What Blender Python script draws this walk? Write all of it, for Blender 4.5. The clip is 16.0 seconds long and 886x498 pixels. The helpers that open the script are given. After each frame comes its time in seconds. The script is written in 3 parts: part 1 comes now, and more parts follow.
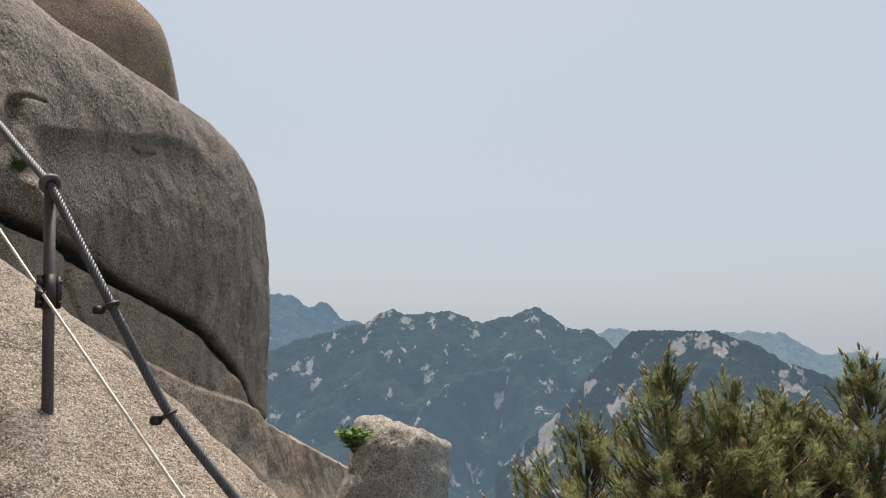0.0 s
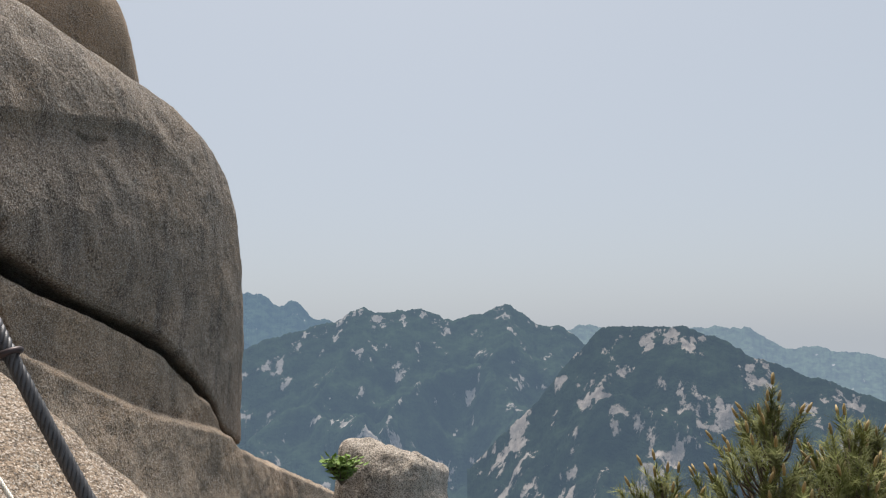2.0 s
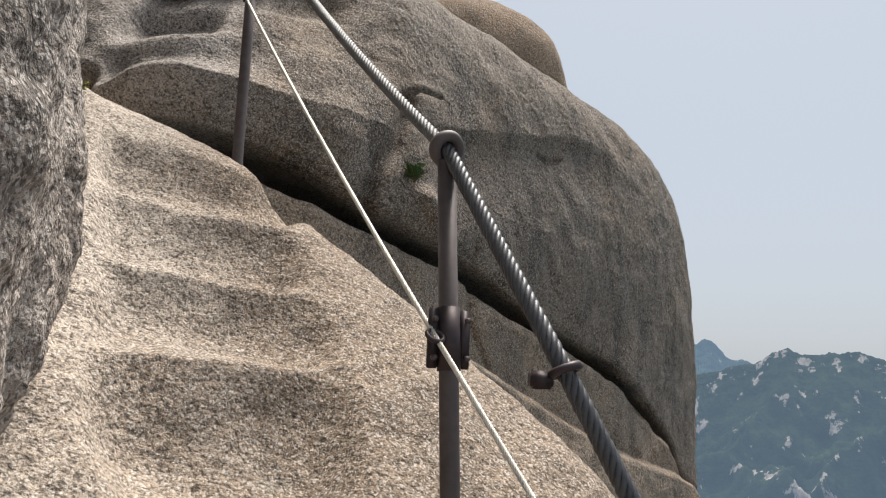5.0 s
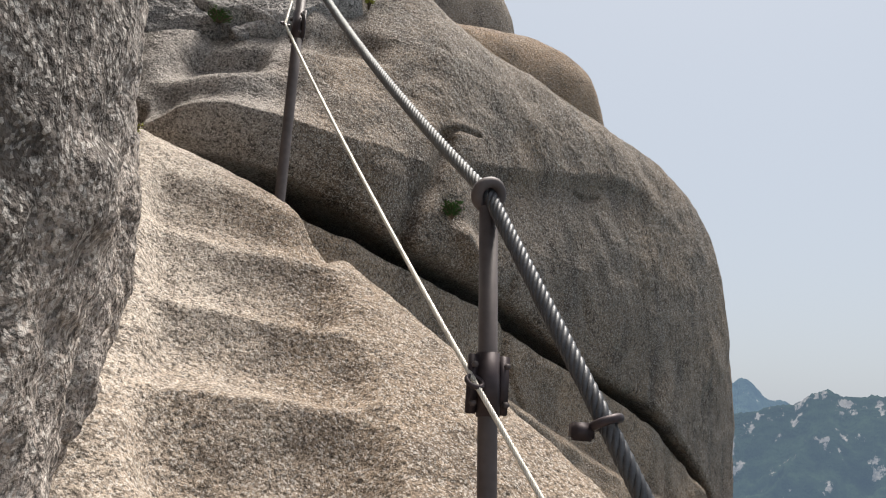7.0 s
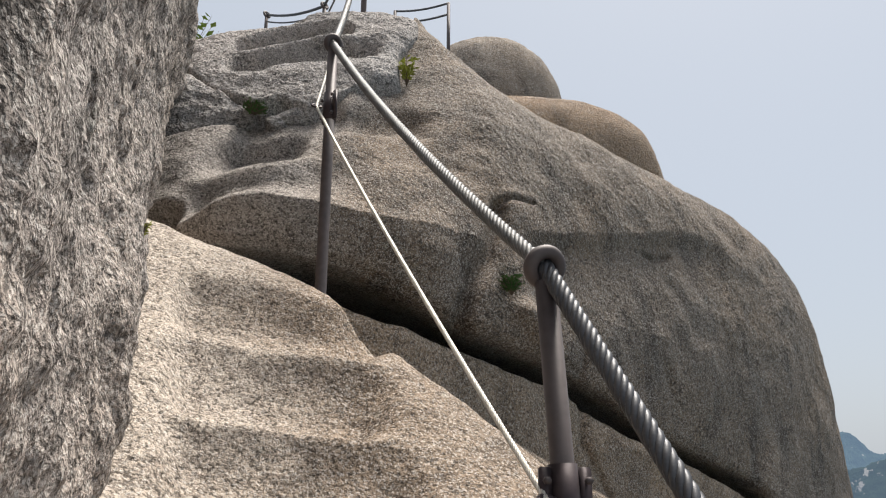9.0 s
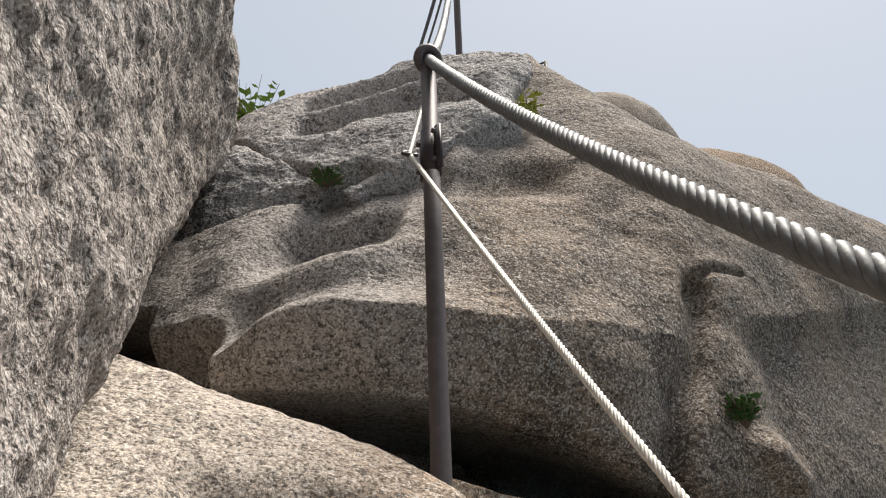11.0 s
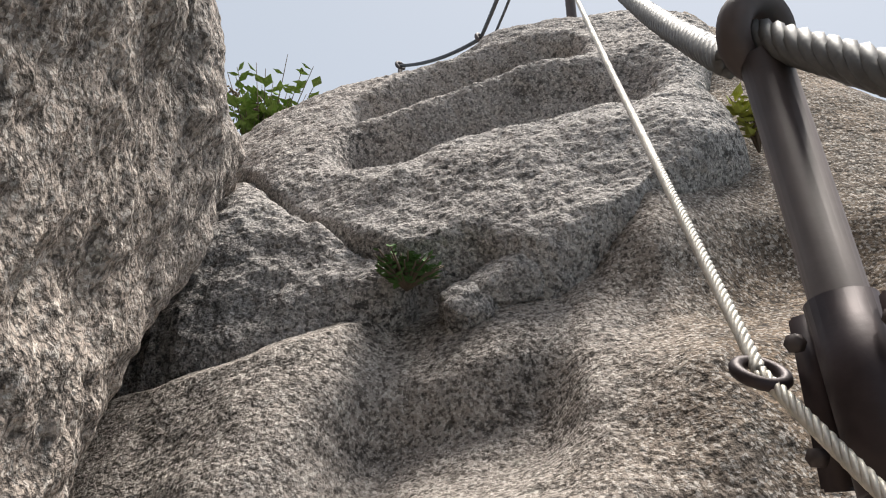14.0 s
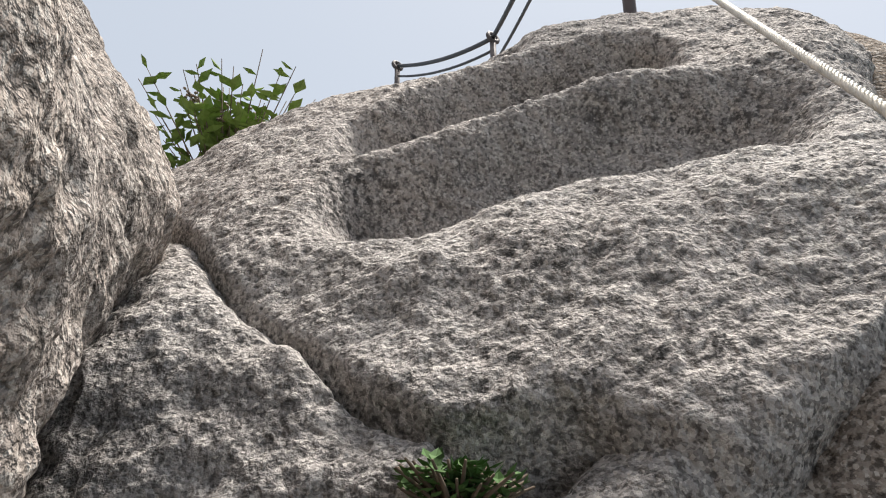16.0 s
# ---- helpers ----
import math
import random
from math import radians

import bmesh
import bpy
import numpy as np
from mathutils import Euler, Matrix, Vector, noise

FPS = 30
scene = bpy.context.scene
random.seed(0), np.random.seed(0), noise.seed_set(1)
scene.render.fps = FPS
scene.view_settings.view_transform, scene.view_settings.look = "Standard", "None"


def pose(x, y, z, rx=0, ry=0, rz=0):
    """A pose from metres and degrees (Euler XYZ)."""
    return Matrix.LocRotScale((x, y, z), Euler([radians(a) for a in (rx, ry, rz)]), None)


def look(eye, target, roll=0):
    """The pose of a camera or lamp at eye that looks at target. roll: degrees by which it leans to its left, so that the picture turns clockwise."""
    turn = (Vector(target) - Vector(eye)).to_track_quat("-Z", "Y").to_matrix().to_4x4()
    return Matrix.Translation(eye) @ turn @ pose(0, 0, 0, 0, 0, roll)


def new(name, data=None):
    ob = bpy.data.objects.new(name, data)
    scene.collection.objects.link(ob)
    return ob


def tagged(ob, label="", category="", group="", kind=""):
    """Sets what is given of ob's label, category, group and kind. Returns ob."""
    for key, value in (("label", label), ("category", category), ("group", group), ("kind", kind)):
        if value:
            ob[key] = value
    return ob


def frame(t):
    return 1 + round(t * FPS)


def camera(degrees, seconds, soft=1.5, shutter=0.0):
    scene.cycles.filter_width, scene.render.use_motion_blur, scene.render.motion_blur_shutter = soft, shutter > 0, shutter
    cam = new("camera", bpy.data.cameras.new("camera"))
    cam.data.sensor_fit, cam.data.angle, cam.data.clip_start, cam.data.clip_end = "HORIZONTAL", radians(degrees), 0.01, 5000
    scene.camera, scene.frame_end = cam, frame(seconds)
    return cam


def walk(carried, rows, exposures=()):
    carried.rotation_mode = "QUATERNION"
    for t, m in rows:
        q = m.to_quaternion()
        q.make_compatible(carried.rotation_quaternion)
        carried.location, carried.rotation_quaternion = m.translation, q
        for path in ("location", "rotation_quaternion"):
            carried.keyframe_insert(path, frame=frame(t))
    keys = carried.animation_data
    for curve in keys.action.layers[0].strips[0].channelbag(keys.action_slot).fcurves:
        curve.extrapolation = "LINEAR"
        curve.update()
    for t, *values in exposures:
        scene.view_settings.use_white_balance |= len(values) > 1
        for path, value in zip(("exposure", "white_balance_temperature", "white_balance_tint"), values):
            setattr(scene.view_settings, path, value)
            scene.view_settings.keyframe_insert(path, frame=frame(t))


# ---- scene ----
cam = camera(61.2, 16.0, soft=1.1)
METRES, EYE, TILT, LEAN, TURN = 6.3, 1.5, -10.07, -8.99, -43.32
EXPOSURES = [(0.0, -0.05), (2.0, -0.08), (5.0, 0.02), (11.0, 0.04), (12.5, 0.06), (13.5, 0.0), (14.2, 0.18), (15.0, 0.48), (15.5, 0.32), (16.0, 0.18)]
ROWS = [
    (0.0, 0.0, 0.0, 0.0, 2.77, 17.89, 8.6),
    (0.5, -0.0048, 0.0293, 0.0171, -1.15, 16.8, 9.47),
    (1.0, -0.0229, 0.0707, 0.0247, -3.16, 16.34, 10.0),
    (1.5, -0.0417, 0.115, 0.0467, -2.66, 16.51, 10.09),
    (2.0, -0.0447, 0.1544, 0.0641, 0.69, 17.39, 9.55),
    (2.5, -0.0591, 0.1779, 0.075, 6.36, 18.67, 8.62),
    (3.0, -0.0892, 0.2081, 0.0839, 13.27, 20.03, 7.39),
    (3.5, -0.1132, 0.2277, 0.0903, 19.78, 21.16, 5.86),
    (4.0, -0.1214, 0.2418, 0.0924, 24.95, 21.95, 3.97),
    (4.5, -0.1291, 0.2453, 0.0912, 28.19, 22.35, 2.14),
    (5.0, -0.1358, 0.2446, 0.0895, 29.97, 22.82, 0.34),
    (7.5, -0.1353, 0.2377, 0.0972, 32.24, 25.88, -1.42),
    (8.0, -0.1347, 0.243, 0.1032, 33.64, 26.68, 0.01),
    (10.5, -0.2394, 0.375, 0.1945, 45.82, 36.71, -0.43),
    (11.0, -0.2891, 0.3909, 0.2471, 47.88, 36.95, 0.26),
    (11.5, -0.3077, 0.4002, 0.2912, 50.05, 36.88, 1.79),
    (12.0, -0.3394, 0.4151, 0.3164, 51.5, 36.87, 2.72),
    (12.5, -0.3576, 0.4277, 0.365, 52.33, 36.69, 2.96),
    (13.0, -0.3823, 0.4389, 0.3894, 52.35, 36.32, 2.2),
    (13.5, -0.4126, 0.445, 0.4252, 51.76, 35.36, 0.89),
    (14.0, -0.4377, 0.4569, 0.4446, 50.74, 34.32, -0.71),
    (14.5, -0.459, 0.4717, 0.4735, 49.76, 33.13, -2.09),
    (15.0, -0.4764, 0.4793, 0.5026, 48.96, 33.52, -2.42),
    (15.5, -0.4981, 0.4846, 0.5283, 48.63, 33.69, -2.08),
    (16.0, -0.5147, 0.4946, 0.5413, 48.82, 34.3, -1.3),
]
walk(cam, [(t, pose(0, 0, EYE, TILT, LEAN, TURN) @ pose(METRES * x, METRES * y, METRES * z, 90 + pitch, roll, yaw)) for t, x, y, z, yaw, pitch, roll in ROWS],
     EXPOSURES)

# ---- world and sun ----
SUN_ELEV, SUN_AZ = 69.0, 38.0
world = bpy.data.worlds.new("hazy_sky")
scene.world = world
world.use_nodes = True
wn, wl = world.node_tree.nodes, world.node_tree.links
sky = wn.new("ShaderNodeTexSky")
sky.sky_type, sky.sun_disc = "NISHITA", False
sky.sun_elevation, sky.sun_rotation = radians(SUN_ELEV), radians(SUN_AZ)
sky.air_density, sky.dust_density, sky.ozone_density = 1.0, 4.0, 1.0
haze = wn.new("ShaderNodeMix")
haze.data_type = "RGBA"
haze.inputs[0].default_value = 0.72
haze.inputs[7].default_value = (5.25, 5.7, 6.25, 1)
wl.new(sky.outputs[0], haze.inputs[6])
bg = wn["Background"]
bg.inputs[1].default_value = 0.122
wl.new(haze.outputs[2], bg.inputs[0])
sun_data = bpy.data.lights.new("sun", "SUN")
sun_data.energy, sun_data.angle, sun_data.color = 7.4, radians(24), (1.0, 0.945, 0.87)
sun = new("sun", sun_data)
az, el = radians(SUN_AZ), radians(SUN_ELEV)
sun.matrix_world = look((30 * math.sin(az) * math.cos(el), 30 * math.cos(az) * math.cos(el), 30 * math.sin(el)), (0, 0, 0))


# ---- numeric helpers ----
def hash3(i, j, k, seed):
    h = (i * 374761393 + j * 668265263 + k * 1274126177 + seed * 974711) & 0xFFFFFFFF
    h = ((h ^ (h >> 13)) * 1274126177) & 0xFFFFFFFF
    return ((h ^ (h >> 16)) & 0xFFFF) / 32767.5 - 1.0


def vnoise(x, y, z, seed=0):
    """Smooth value noise in -1 to 1 on arrays."""
    x, y, z = np.broadcast_arrays(np.asarray(x, float), np.asarray(y, float), np.asarray(z, float))
    i, j, k = (np.floor(a).astype(np.int64) for a in (x, y, z))
    fx, fy, fz = x - i, y - j, z - k
    fx, fy, fz = (f * f * f * (f * (f * 6 - 15) + 10) for f in (fx, fy, fz))
    out = 0
    for a in (0, 1):
        for b in (0, 1):
            for c in (0, 1):
                wgt = (fx if a else 1 - fx) * (fy if b else 1 - fy) * (fz if c else 1 - fz)
                out = out + wgt * hash3(i + a, j + b, k + c, seed)
    return out


def fbm(x, y, z, freq, octaves, seed=0, gain=0.5):
    total, amp = 0, 1.0
    for o in range(octaves):
        total = total + amp * vnoise(x * freq, y * freq, z * freq, seed + 17 * o)
        freq, amp = freq * 2.03, amp * gain
    return total


def sstep(a, b, x):
    t = np.clip((x - a) / (b - a), 0, 1)
    return t * t * (3 - 2 * t)


def curve(x, xs, ys, soft=0.06):
    """A polyline through a few control points, rounded by averaging."""
    x = np.asarray(x, float)
    offs = np.linspace(-1, 1, 7) * soft * 2
    return sum(np.interp(x + o, xs, ys) for o in offs) / 7


def softplus(x, k):
    return k * np.logaddexp(0, x / k)


def bump(x, c, r):
    return np.exp(-((x - c) / r) ** 2)


def groove(x, y, pts, width):
    """1 on a polyline, falling to 0 at about its width."""
    best = np.full(np.broadcast(x, y).shape, 1e9)
    for (x0, y0), (x1, y1) in zip(pts[:-1], pts[1:]):
        dx, dy = x1 - x0, y1 - y0
        t = np.clip(((x - x0) * dx + (y - y0) * dy) / (dx * dx + dy * dy), 0, 1)
        best = np.minimum(best, np.hypot(x - x0 - t * dx, y - y0 - t * dy))
    return np.exp(-(best / width) ** 2)


# ---- materials ----
def material(name):
    m = bpy.data.materials.new(name)
    m.use_nodes = True
    return m, m.node_tree.nodes, m.node_tree.links, m.node_tree.nodes["Principled BSDF"]


def plain(name, colour, rough=0.6, metal=0.0, spread=0.25, scale=30.0, bump_size=0.2):
    """A paint, metal or leaf with faint mottling at two sizes."""
    m, n, l, p = material(name)
    co = n.new("ShaderNodeTexCoord")
    a, b = n.new("ShaderNodeTexNoise"), n.new("ShaderNodeTexNoise")
    a.inputs["Scale"].default_value, b.inputs["Scale"].default_value = scale, scale * 0.17
    a.inputs["Detail"].default_value = 6
    for q in (a, b):
        l.new(co.outputs["Object"], q.inputs["Vector"])
    mul = n.new("ShaderNodeMath")
    mul.operation = "ADD"
    l.new(a.outputs[0], mul.inputs[0])
    l.new(b.outputs[0], mul.inputs[1])
    ramp = n.new("ShaderNodeValToRGB")
    ramp.color_ramp.elements[0].position, ramp.color_ramp.elements[1].position = 0.3, 0.75
    lo = [c * (1 - spread) for c in colour]
    hi = [min(1, c * (1 + spread)) for c in colour]
    ramp.color_ramp.elements[0].color, ramp.color_ramp.elements[1].color = (*lo, 1), (*hi, 1)
    half = n.new("ShaderNodeMath")
    half.operation = "MULTIPLY"
    half.inputs[1].default_value = 0.5
    l.new(mul.outputs[0], half.inputs[0])
    l.new(half.outputs[0], ramp.inputs[0])
    l.new(ramp.outputs[0], p.inputs["Base Color"])
    p.inputs["Roughness"].default_value, p.inputs["Metallic"].default_value = rough, metal
    bm_ = n.new("ShaderNodeBump")
    bm_.inputs["Strength"].default_value, bm_.inputs["Distance"].default_value = bump_size, 0.002
    l.new(a.outputs[0], bm_.inputs["Height"])
    l.new(bm_.outputs[0], p.inputs["Normal"])
    return m


def granite(name, base, warm, dark, stain=0.5, grain=1.0, relief=1.0, worn=None, crusts=0.85):
    """Weathered coarse granite: crystals, grain relief, lichen and long stains."""
    m, n, l, p = material(name)
    co = n.new("ShaderNodeTexCoord").outputs["Object"]

    def tex(scale, detail=5.0, rough=0.6, stretch=None):
        q = n.new("ShaderNodeTexNoise")
        q.inputs["Scale"].default_value, q.inputs["Detail"].default_value, q.inputs["Roughness"].default_value = scale, detail, rough
        if stretch:
            mp = n.new("ShaderNodeMapping")
            mp.inputs["Scale"].default_value = stretch
            l.new(co, mp.inputs["Vector"])
            l.new(mp.outputs[0], q.inputs["Vector"])
        else:
            l.new(co, q.inputs["Vector"])
        return q.outputs[0]

    def ramped(src, a, b, lo=0.0, hi=1.0):
        q = n.new("ShaderNodeMapRange")
        q.inputs[1].default_value, q.inputs[2].default_value, q.inputs[3].default_value, q.inputs[4].default_value = a, b, lo, hi
        l.new(src, q.inputs[0])
        return q.outputs[0]

    def mix(fac, a, b, mode="MIX"):
        q = n.new("ShaderNodeMix")
        q.data_type, q.blend_type = "RGBA", mode
        for sock, v in ((0, fac), (6, a), (7, b)):
            if isinstance(v, (tuple, float)):
                q.inputs[sock].default_value = (*v, 1) if isinstance(v, tuple) else v
            else:
                l.new(v, q.inputs[sock])
        return q.outputs[2]

    broad, mid, fine = tex(0.9, 4), tex(5.0, 6, 0.65), tex(70.0 * grain, 4, 0.7)
    speck = tex(150.0 * grain, 2, 0.5)
    streak = tex(2.2, 5, 0.6, (1.6, 1.6, 0.35))
    def cells(scale):
        q, sep = n.new("ShaderNodeTexVoronoi"), n.new("ShaderNodeSeparateColor")
        q.inputs["Scale"].default_value = scale
        l.new(co, q.inputs["Vector"])
        l.new(q.outputs["Color"], sep.inputs[0])
        return sep.outputs[0], sep.outputs[1]

    col = mix(ramped(broad, 0.38, 0.62), base, warm)
    col = mix(ramped(mid, 0.45, 0.72, 0.0, 0.40), col, dark)
    col = mix(ramped(streak, 0.52, 0.68, 0.0, stain), col, tuple(c * 0.5 for c in dark))
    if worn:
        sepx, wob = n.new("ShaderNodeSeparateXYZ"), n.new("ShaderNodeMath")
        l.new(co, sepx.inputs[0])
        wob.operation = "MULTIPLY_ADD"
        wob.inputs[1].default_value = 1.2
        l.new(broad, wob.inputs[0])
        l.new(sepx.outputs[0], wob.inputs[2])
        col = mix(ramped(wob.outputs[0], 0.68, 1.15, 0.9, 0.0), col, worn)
    blot = tex(16.0, 6, 0.72)
    col = mix(ramped(blot, 0.52, 0.66, 0.0, 0.42), col, tuple(c * 0.6 for c in dark))
    lich = tex(9.0, 8, 0.75)
    col = mix(ramped(lich, 0.60, 0.66, 0.0, 0.35), col, (0.40, 0.40, 0.35))
    lumps, pits = tex(26.0 * grain, 3, 0.6), tex(80.0 * grain, 3, 0.62)
    crystal, crystal2 = cells(190.0 * grain)
    col = mix(ramped(crystal, 0.62, 0.74, 0.0, 0.48), col, tuple(c * 0.25 for c in dark))
    col = mix(ramped(crystal2, 0.66, 0.80, 0.0, 0.36), col, (0.78, 0.73, 0.67))
    col = mix(ramped(pits, 0.36, 0.47, 0.75, 0.0), col, tuple(c * 0.2 for c in dark))
    # dark crusts that gather in patches
    crust = n.new("ShaderNodeMath")
    crust.operation = "MULTIPLY"
    l.new(ramped(tex(48.0 * grain, 4, 0.75), 0.50, 0.58), crust.inputs[0])
    l.new(ramped(tex(3.6, 6, 0.7), 0.46, 0.62, 0.12 * crusts, crusts), crust.inputs[1])
    col = mix(crust.outputs[0], col, tuple(c * 0.28 for c in dark))
    l.new(col, p.inputs["Base Color"])
    p.inputs["Roughness"].default_value = 0.9
    p.inputs["Specular IOR Level"].default_value = 0.2
    b1, b2 = n.new("ShaderNodeBump"), n.new("ShaderNodeBump")
    b1.inputs["Strength"].default_value, b1.inputs["Distance"].default_value = 1.0 * relief, 0.032
    b2.inputs["Strength"].default_value, b2.inputs["Distance"].default_value = 1.0 * relief, 0.022
    l.new(lumps, b1.inputs["Height"])
    rough_h = n.new("ShaderNodeMath")
    rough_h.operation = "MULTIPLY_ADD"
    rough_h.inputs[1].default_value = 0.12
    l.new(crystal2, rough_h.inputs[0])
    l.new(pits, rough_h.inputs[2])
    l.new(rough_h.outputs[0], b2.inputs["Height"])
    l.new(b1.outputs[0], b2.inputs["Normal"])
    l.new(b2.outputs[0], p.inputs["Normal"])
    return m


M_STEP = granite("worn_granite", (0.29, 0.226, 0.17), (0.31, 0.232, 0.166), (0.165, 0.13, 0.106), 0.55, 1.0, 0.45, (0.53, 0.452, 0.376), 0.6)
M_LEDGE = granite("tan_granite", (0.32, 0.245, 0.178), (0.35, 0.254, 0.172), (0.16, 0.124, 0.096), 0.5, 1.0, 0.5)
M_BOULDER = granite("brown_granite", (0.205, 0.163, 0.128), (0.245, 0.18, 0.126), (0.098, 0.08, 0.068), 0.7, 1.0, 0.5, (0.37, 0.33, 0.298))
M_UPPER = granite("grey_granite", (0.41, 0.385, 0.368), (0.43, 0.386, 0.356), (0.22, 0.205, 0.197), 0.4, 1.0, 0.62, None, 1.0)
M_LEFT = granite("rough_granite", (0.385, 0.34, 0.31), (0.42, 0.354, 0.304), (0.15, 0.13, 0.118), 0.85, 0.9, 0.7)
M_ORANGE = granite("ochre_granite", (0.35, 0.235, 0.145), (0.36, 0.23, 0.13), (0.20, 0.145, 0.105), 0.4)
M_BLOCK = granite("pale_granite", (0.44, 0.39, 0.345), (0.45, 0.385, 0.315), (0.27, 0.235, 0.21), 0.25, 0.7)
M_POST = plain("brown_painted_steel", (0.088, 0.070, 0.068), 0.62, 0.25, 0.3, 40)
M_PLATE = plain("dark_rusty_steel", (0.045, 0.032, 0.034), 0.5, 0.5, 0.4, 60)
M_WIRE = plain("bright_steel_wire", (0.14, 0.138, 0.135), 0.58, 0.5, 0.25, 200)
M_THIN = plain("pale_steel_wire", (0.62, 0.58, 0.51), 0.5, 0.5, 0.25, 200)
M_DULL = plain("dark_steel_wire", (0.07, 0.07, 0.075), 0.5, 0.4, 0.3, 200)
M_NEEDLE = plain("pine_needles", (0.155, 0.165, 0.042), 0.8, 0, 0.55, 7)
M_BUD = plain("pine_buds", (0.28, 0.20, 0.08), 0.6, 0, 0.4, 20)
M_BARK = plain("pine_bark", (0.11, 0.08, 0.055), 0.9, 0, 0.4, 40)
M_LEAF = plain("green_leaves", (0.15, 0.23, 0.045), 0.8, 0, 0.4, 12)
M_YOUNG = plain("yellow_green_leaves", (0.33, 0.35, 0.06), 0.5, 0, 0.35, 12)
M_FERN = plain("dark_fern", (0.06, 0.13, 0.03), 0.85, 0, 0.4, 30)
M_BLOOM = plain("dry_flower_heads", (0.22, 0.16, 0.13), 0.8, 0, 0.4, 50)


# ---- mesh helpers ----
def mesh_object(name, verts, faces, mat, parent=None, label="", smooth=True):
    me = bpy.data.meshes.new(name)
    me.from_pydata(verts, [], faces)
    me.materials.append(mat)
    if smooth:
        me.polygons.foreach_set("use_smooth", [True] * len(me.polygons))
    me.update()
    ob = new(name, me)
    if parent:
        ob.parent = parent
    if label:
        ob["label"] = label
    return ob


def mesh_arrays(name, verts, quads, tris, mat):
    """A smooth mesh straight from arrays."""
    me = bpy.data.meshes.new(name)
    me.vertices.add(len(verts))
    me.vertices.foreach_set("co", np.asarray(verts, np.float32).ravel())
    loops = np.concatenate([quads.ravel(), tris.ravel()]).astype(np.int32)
    total = np.concatenate([np.full(len(quads), 4), np.full(len(tris), 3)]).astype(np.int32)
    me.loops.add(len(loops))
    me.loops.foreach_set("vertex_index", loops)
    me.polygons.add(len(total))
    me.polygons.foreach_set("loop_start", (np.cumsum(total) - total).astype(np.int32))
    me.polygons.foreach_set("loop_total", total)
    me.polygons.foreach_set("use_smooth", np.ones(len(total), bool))
    me.materials.append(mat)
    me.update(calc_edges=True)
    me.validate()
    return new(name, me)


def spread(a, b, c, d, fine, coarse):
    """Steps from a to d, fine between b and c."""
    parts = []
    if b > a:
        parts.append(np.linspace(a, b, max(2, int((b - a) / coarse)))[:-1])
    parts.append(np.linspace(b, c, int((c - b) / fine)))
    if d > c:
        parts.append(np.linspace(c, d, max(2, int((d - c) / coarse)))[1:])
    return np.concatenate(parts)


def grid_faces(nr, nc):
    r, c = np.meshgrid(np.arange(nr - 1), np.arange(nc - 1), indexing="ij")
    a = (r * nc + c).ravel()
    return np.stack([a, a + 1, a + nc + 1, a + nc], 1)


def sheet(name, P, mat, back, flip=False):
    """A rock from a grid of places P (rows, columns, 3), closed behind by a skirt along the vector back."""
    nr, nc, _ = P.shape
    verts = P.reshape(-1, 3)
    faces = grid_faces(nr, nc)
    ring = np.concatenate([np.arange(nc), np.arange(1, nr) * nc + nc - 1, (nr - 1) * nc + np.arange(nc - 2, -1, -1), np.arange(nr - 2, 0, -1) * nc])
    rear = verts[ring] + np.asarray(back)
    k, n0 = len(ring), len(verts)
    i = np.arange(k)
    side = np.stack([ring, n0 + i, n0 + (i + 1) % k, ring[(i + 1) % k]], 1)
    quads = np.concatenate([faces, side])
    if flip:
        quads = quads[:, ::-1]
    allv = np.concatenate([verts, rear, rear.mean(0)[None]])
    cap = np.stack([n0 + i, np.full(k, n0 + k), n0 + (i + 1) % k], 1)
    if flip:
        cap = cap[:, ::-1]
    return mesh_arrays(name, allv, quads, cap, mat)


def roughen(P, amount, freq, octaves, seed, gain=0.5):
    """Push the points of a grid along its normals by noise."""
    du, dv = np.gradient(P, axis=1), np.gradient(P, axis=0)
    nrm = np.cross(du, dv)
    nrm /= np.linalg.norm(nrm, axis=2, keepdims=True) + 1e-9
    return P + nrm * (amount * fbm(P[..., 0], P[..., 1], P[..., 2], freq, octaves, seed, gain))[..., None]


def boulder(name, centre, radii, turn, mat, seed, power=2.6, lump=0.12, n=90, freq=1.2):
    """A rounded block: a superellipsoid, lumpy and grained."""
    th, ph = np.meshgrid(np.linspace(-np.pi / 2, np.pi / 2, n), np.linspace(0, 2 * np.pi, 2 * n), indexing="ij")
    d = np.stack([np.cos(th) * np.cos(ph), np.cos(th) * np.sin(ph), np.sin(th)], -1)
    r = (np.abs(d) ** power).sum(-1) ** (-1 / power)
    P = d * r[..., None]
    P = P * (1 + lump * fbm(P[..., 0], P[..., 1], P[..., 2], freq, 5, seed))[..., None]
    P = P * np.array(radii)
    rot = np.array(Euler([radians(a) for a in turn]).to_matrix())
    P = P @ rot.T + np.array(centre)
    return mesh_object(name, P.reshape(-1, 3).tolist(), grid_faces(*P.shape[:2]).tolist(), mat)


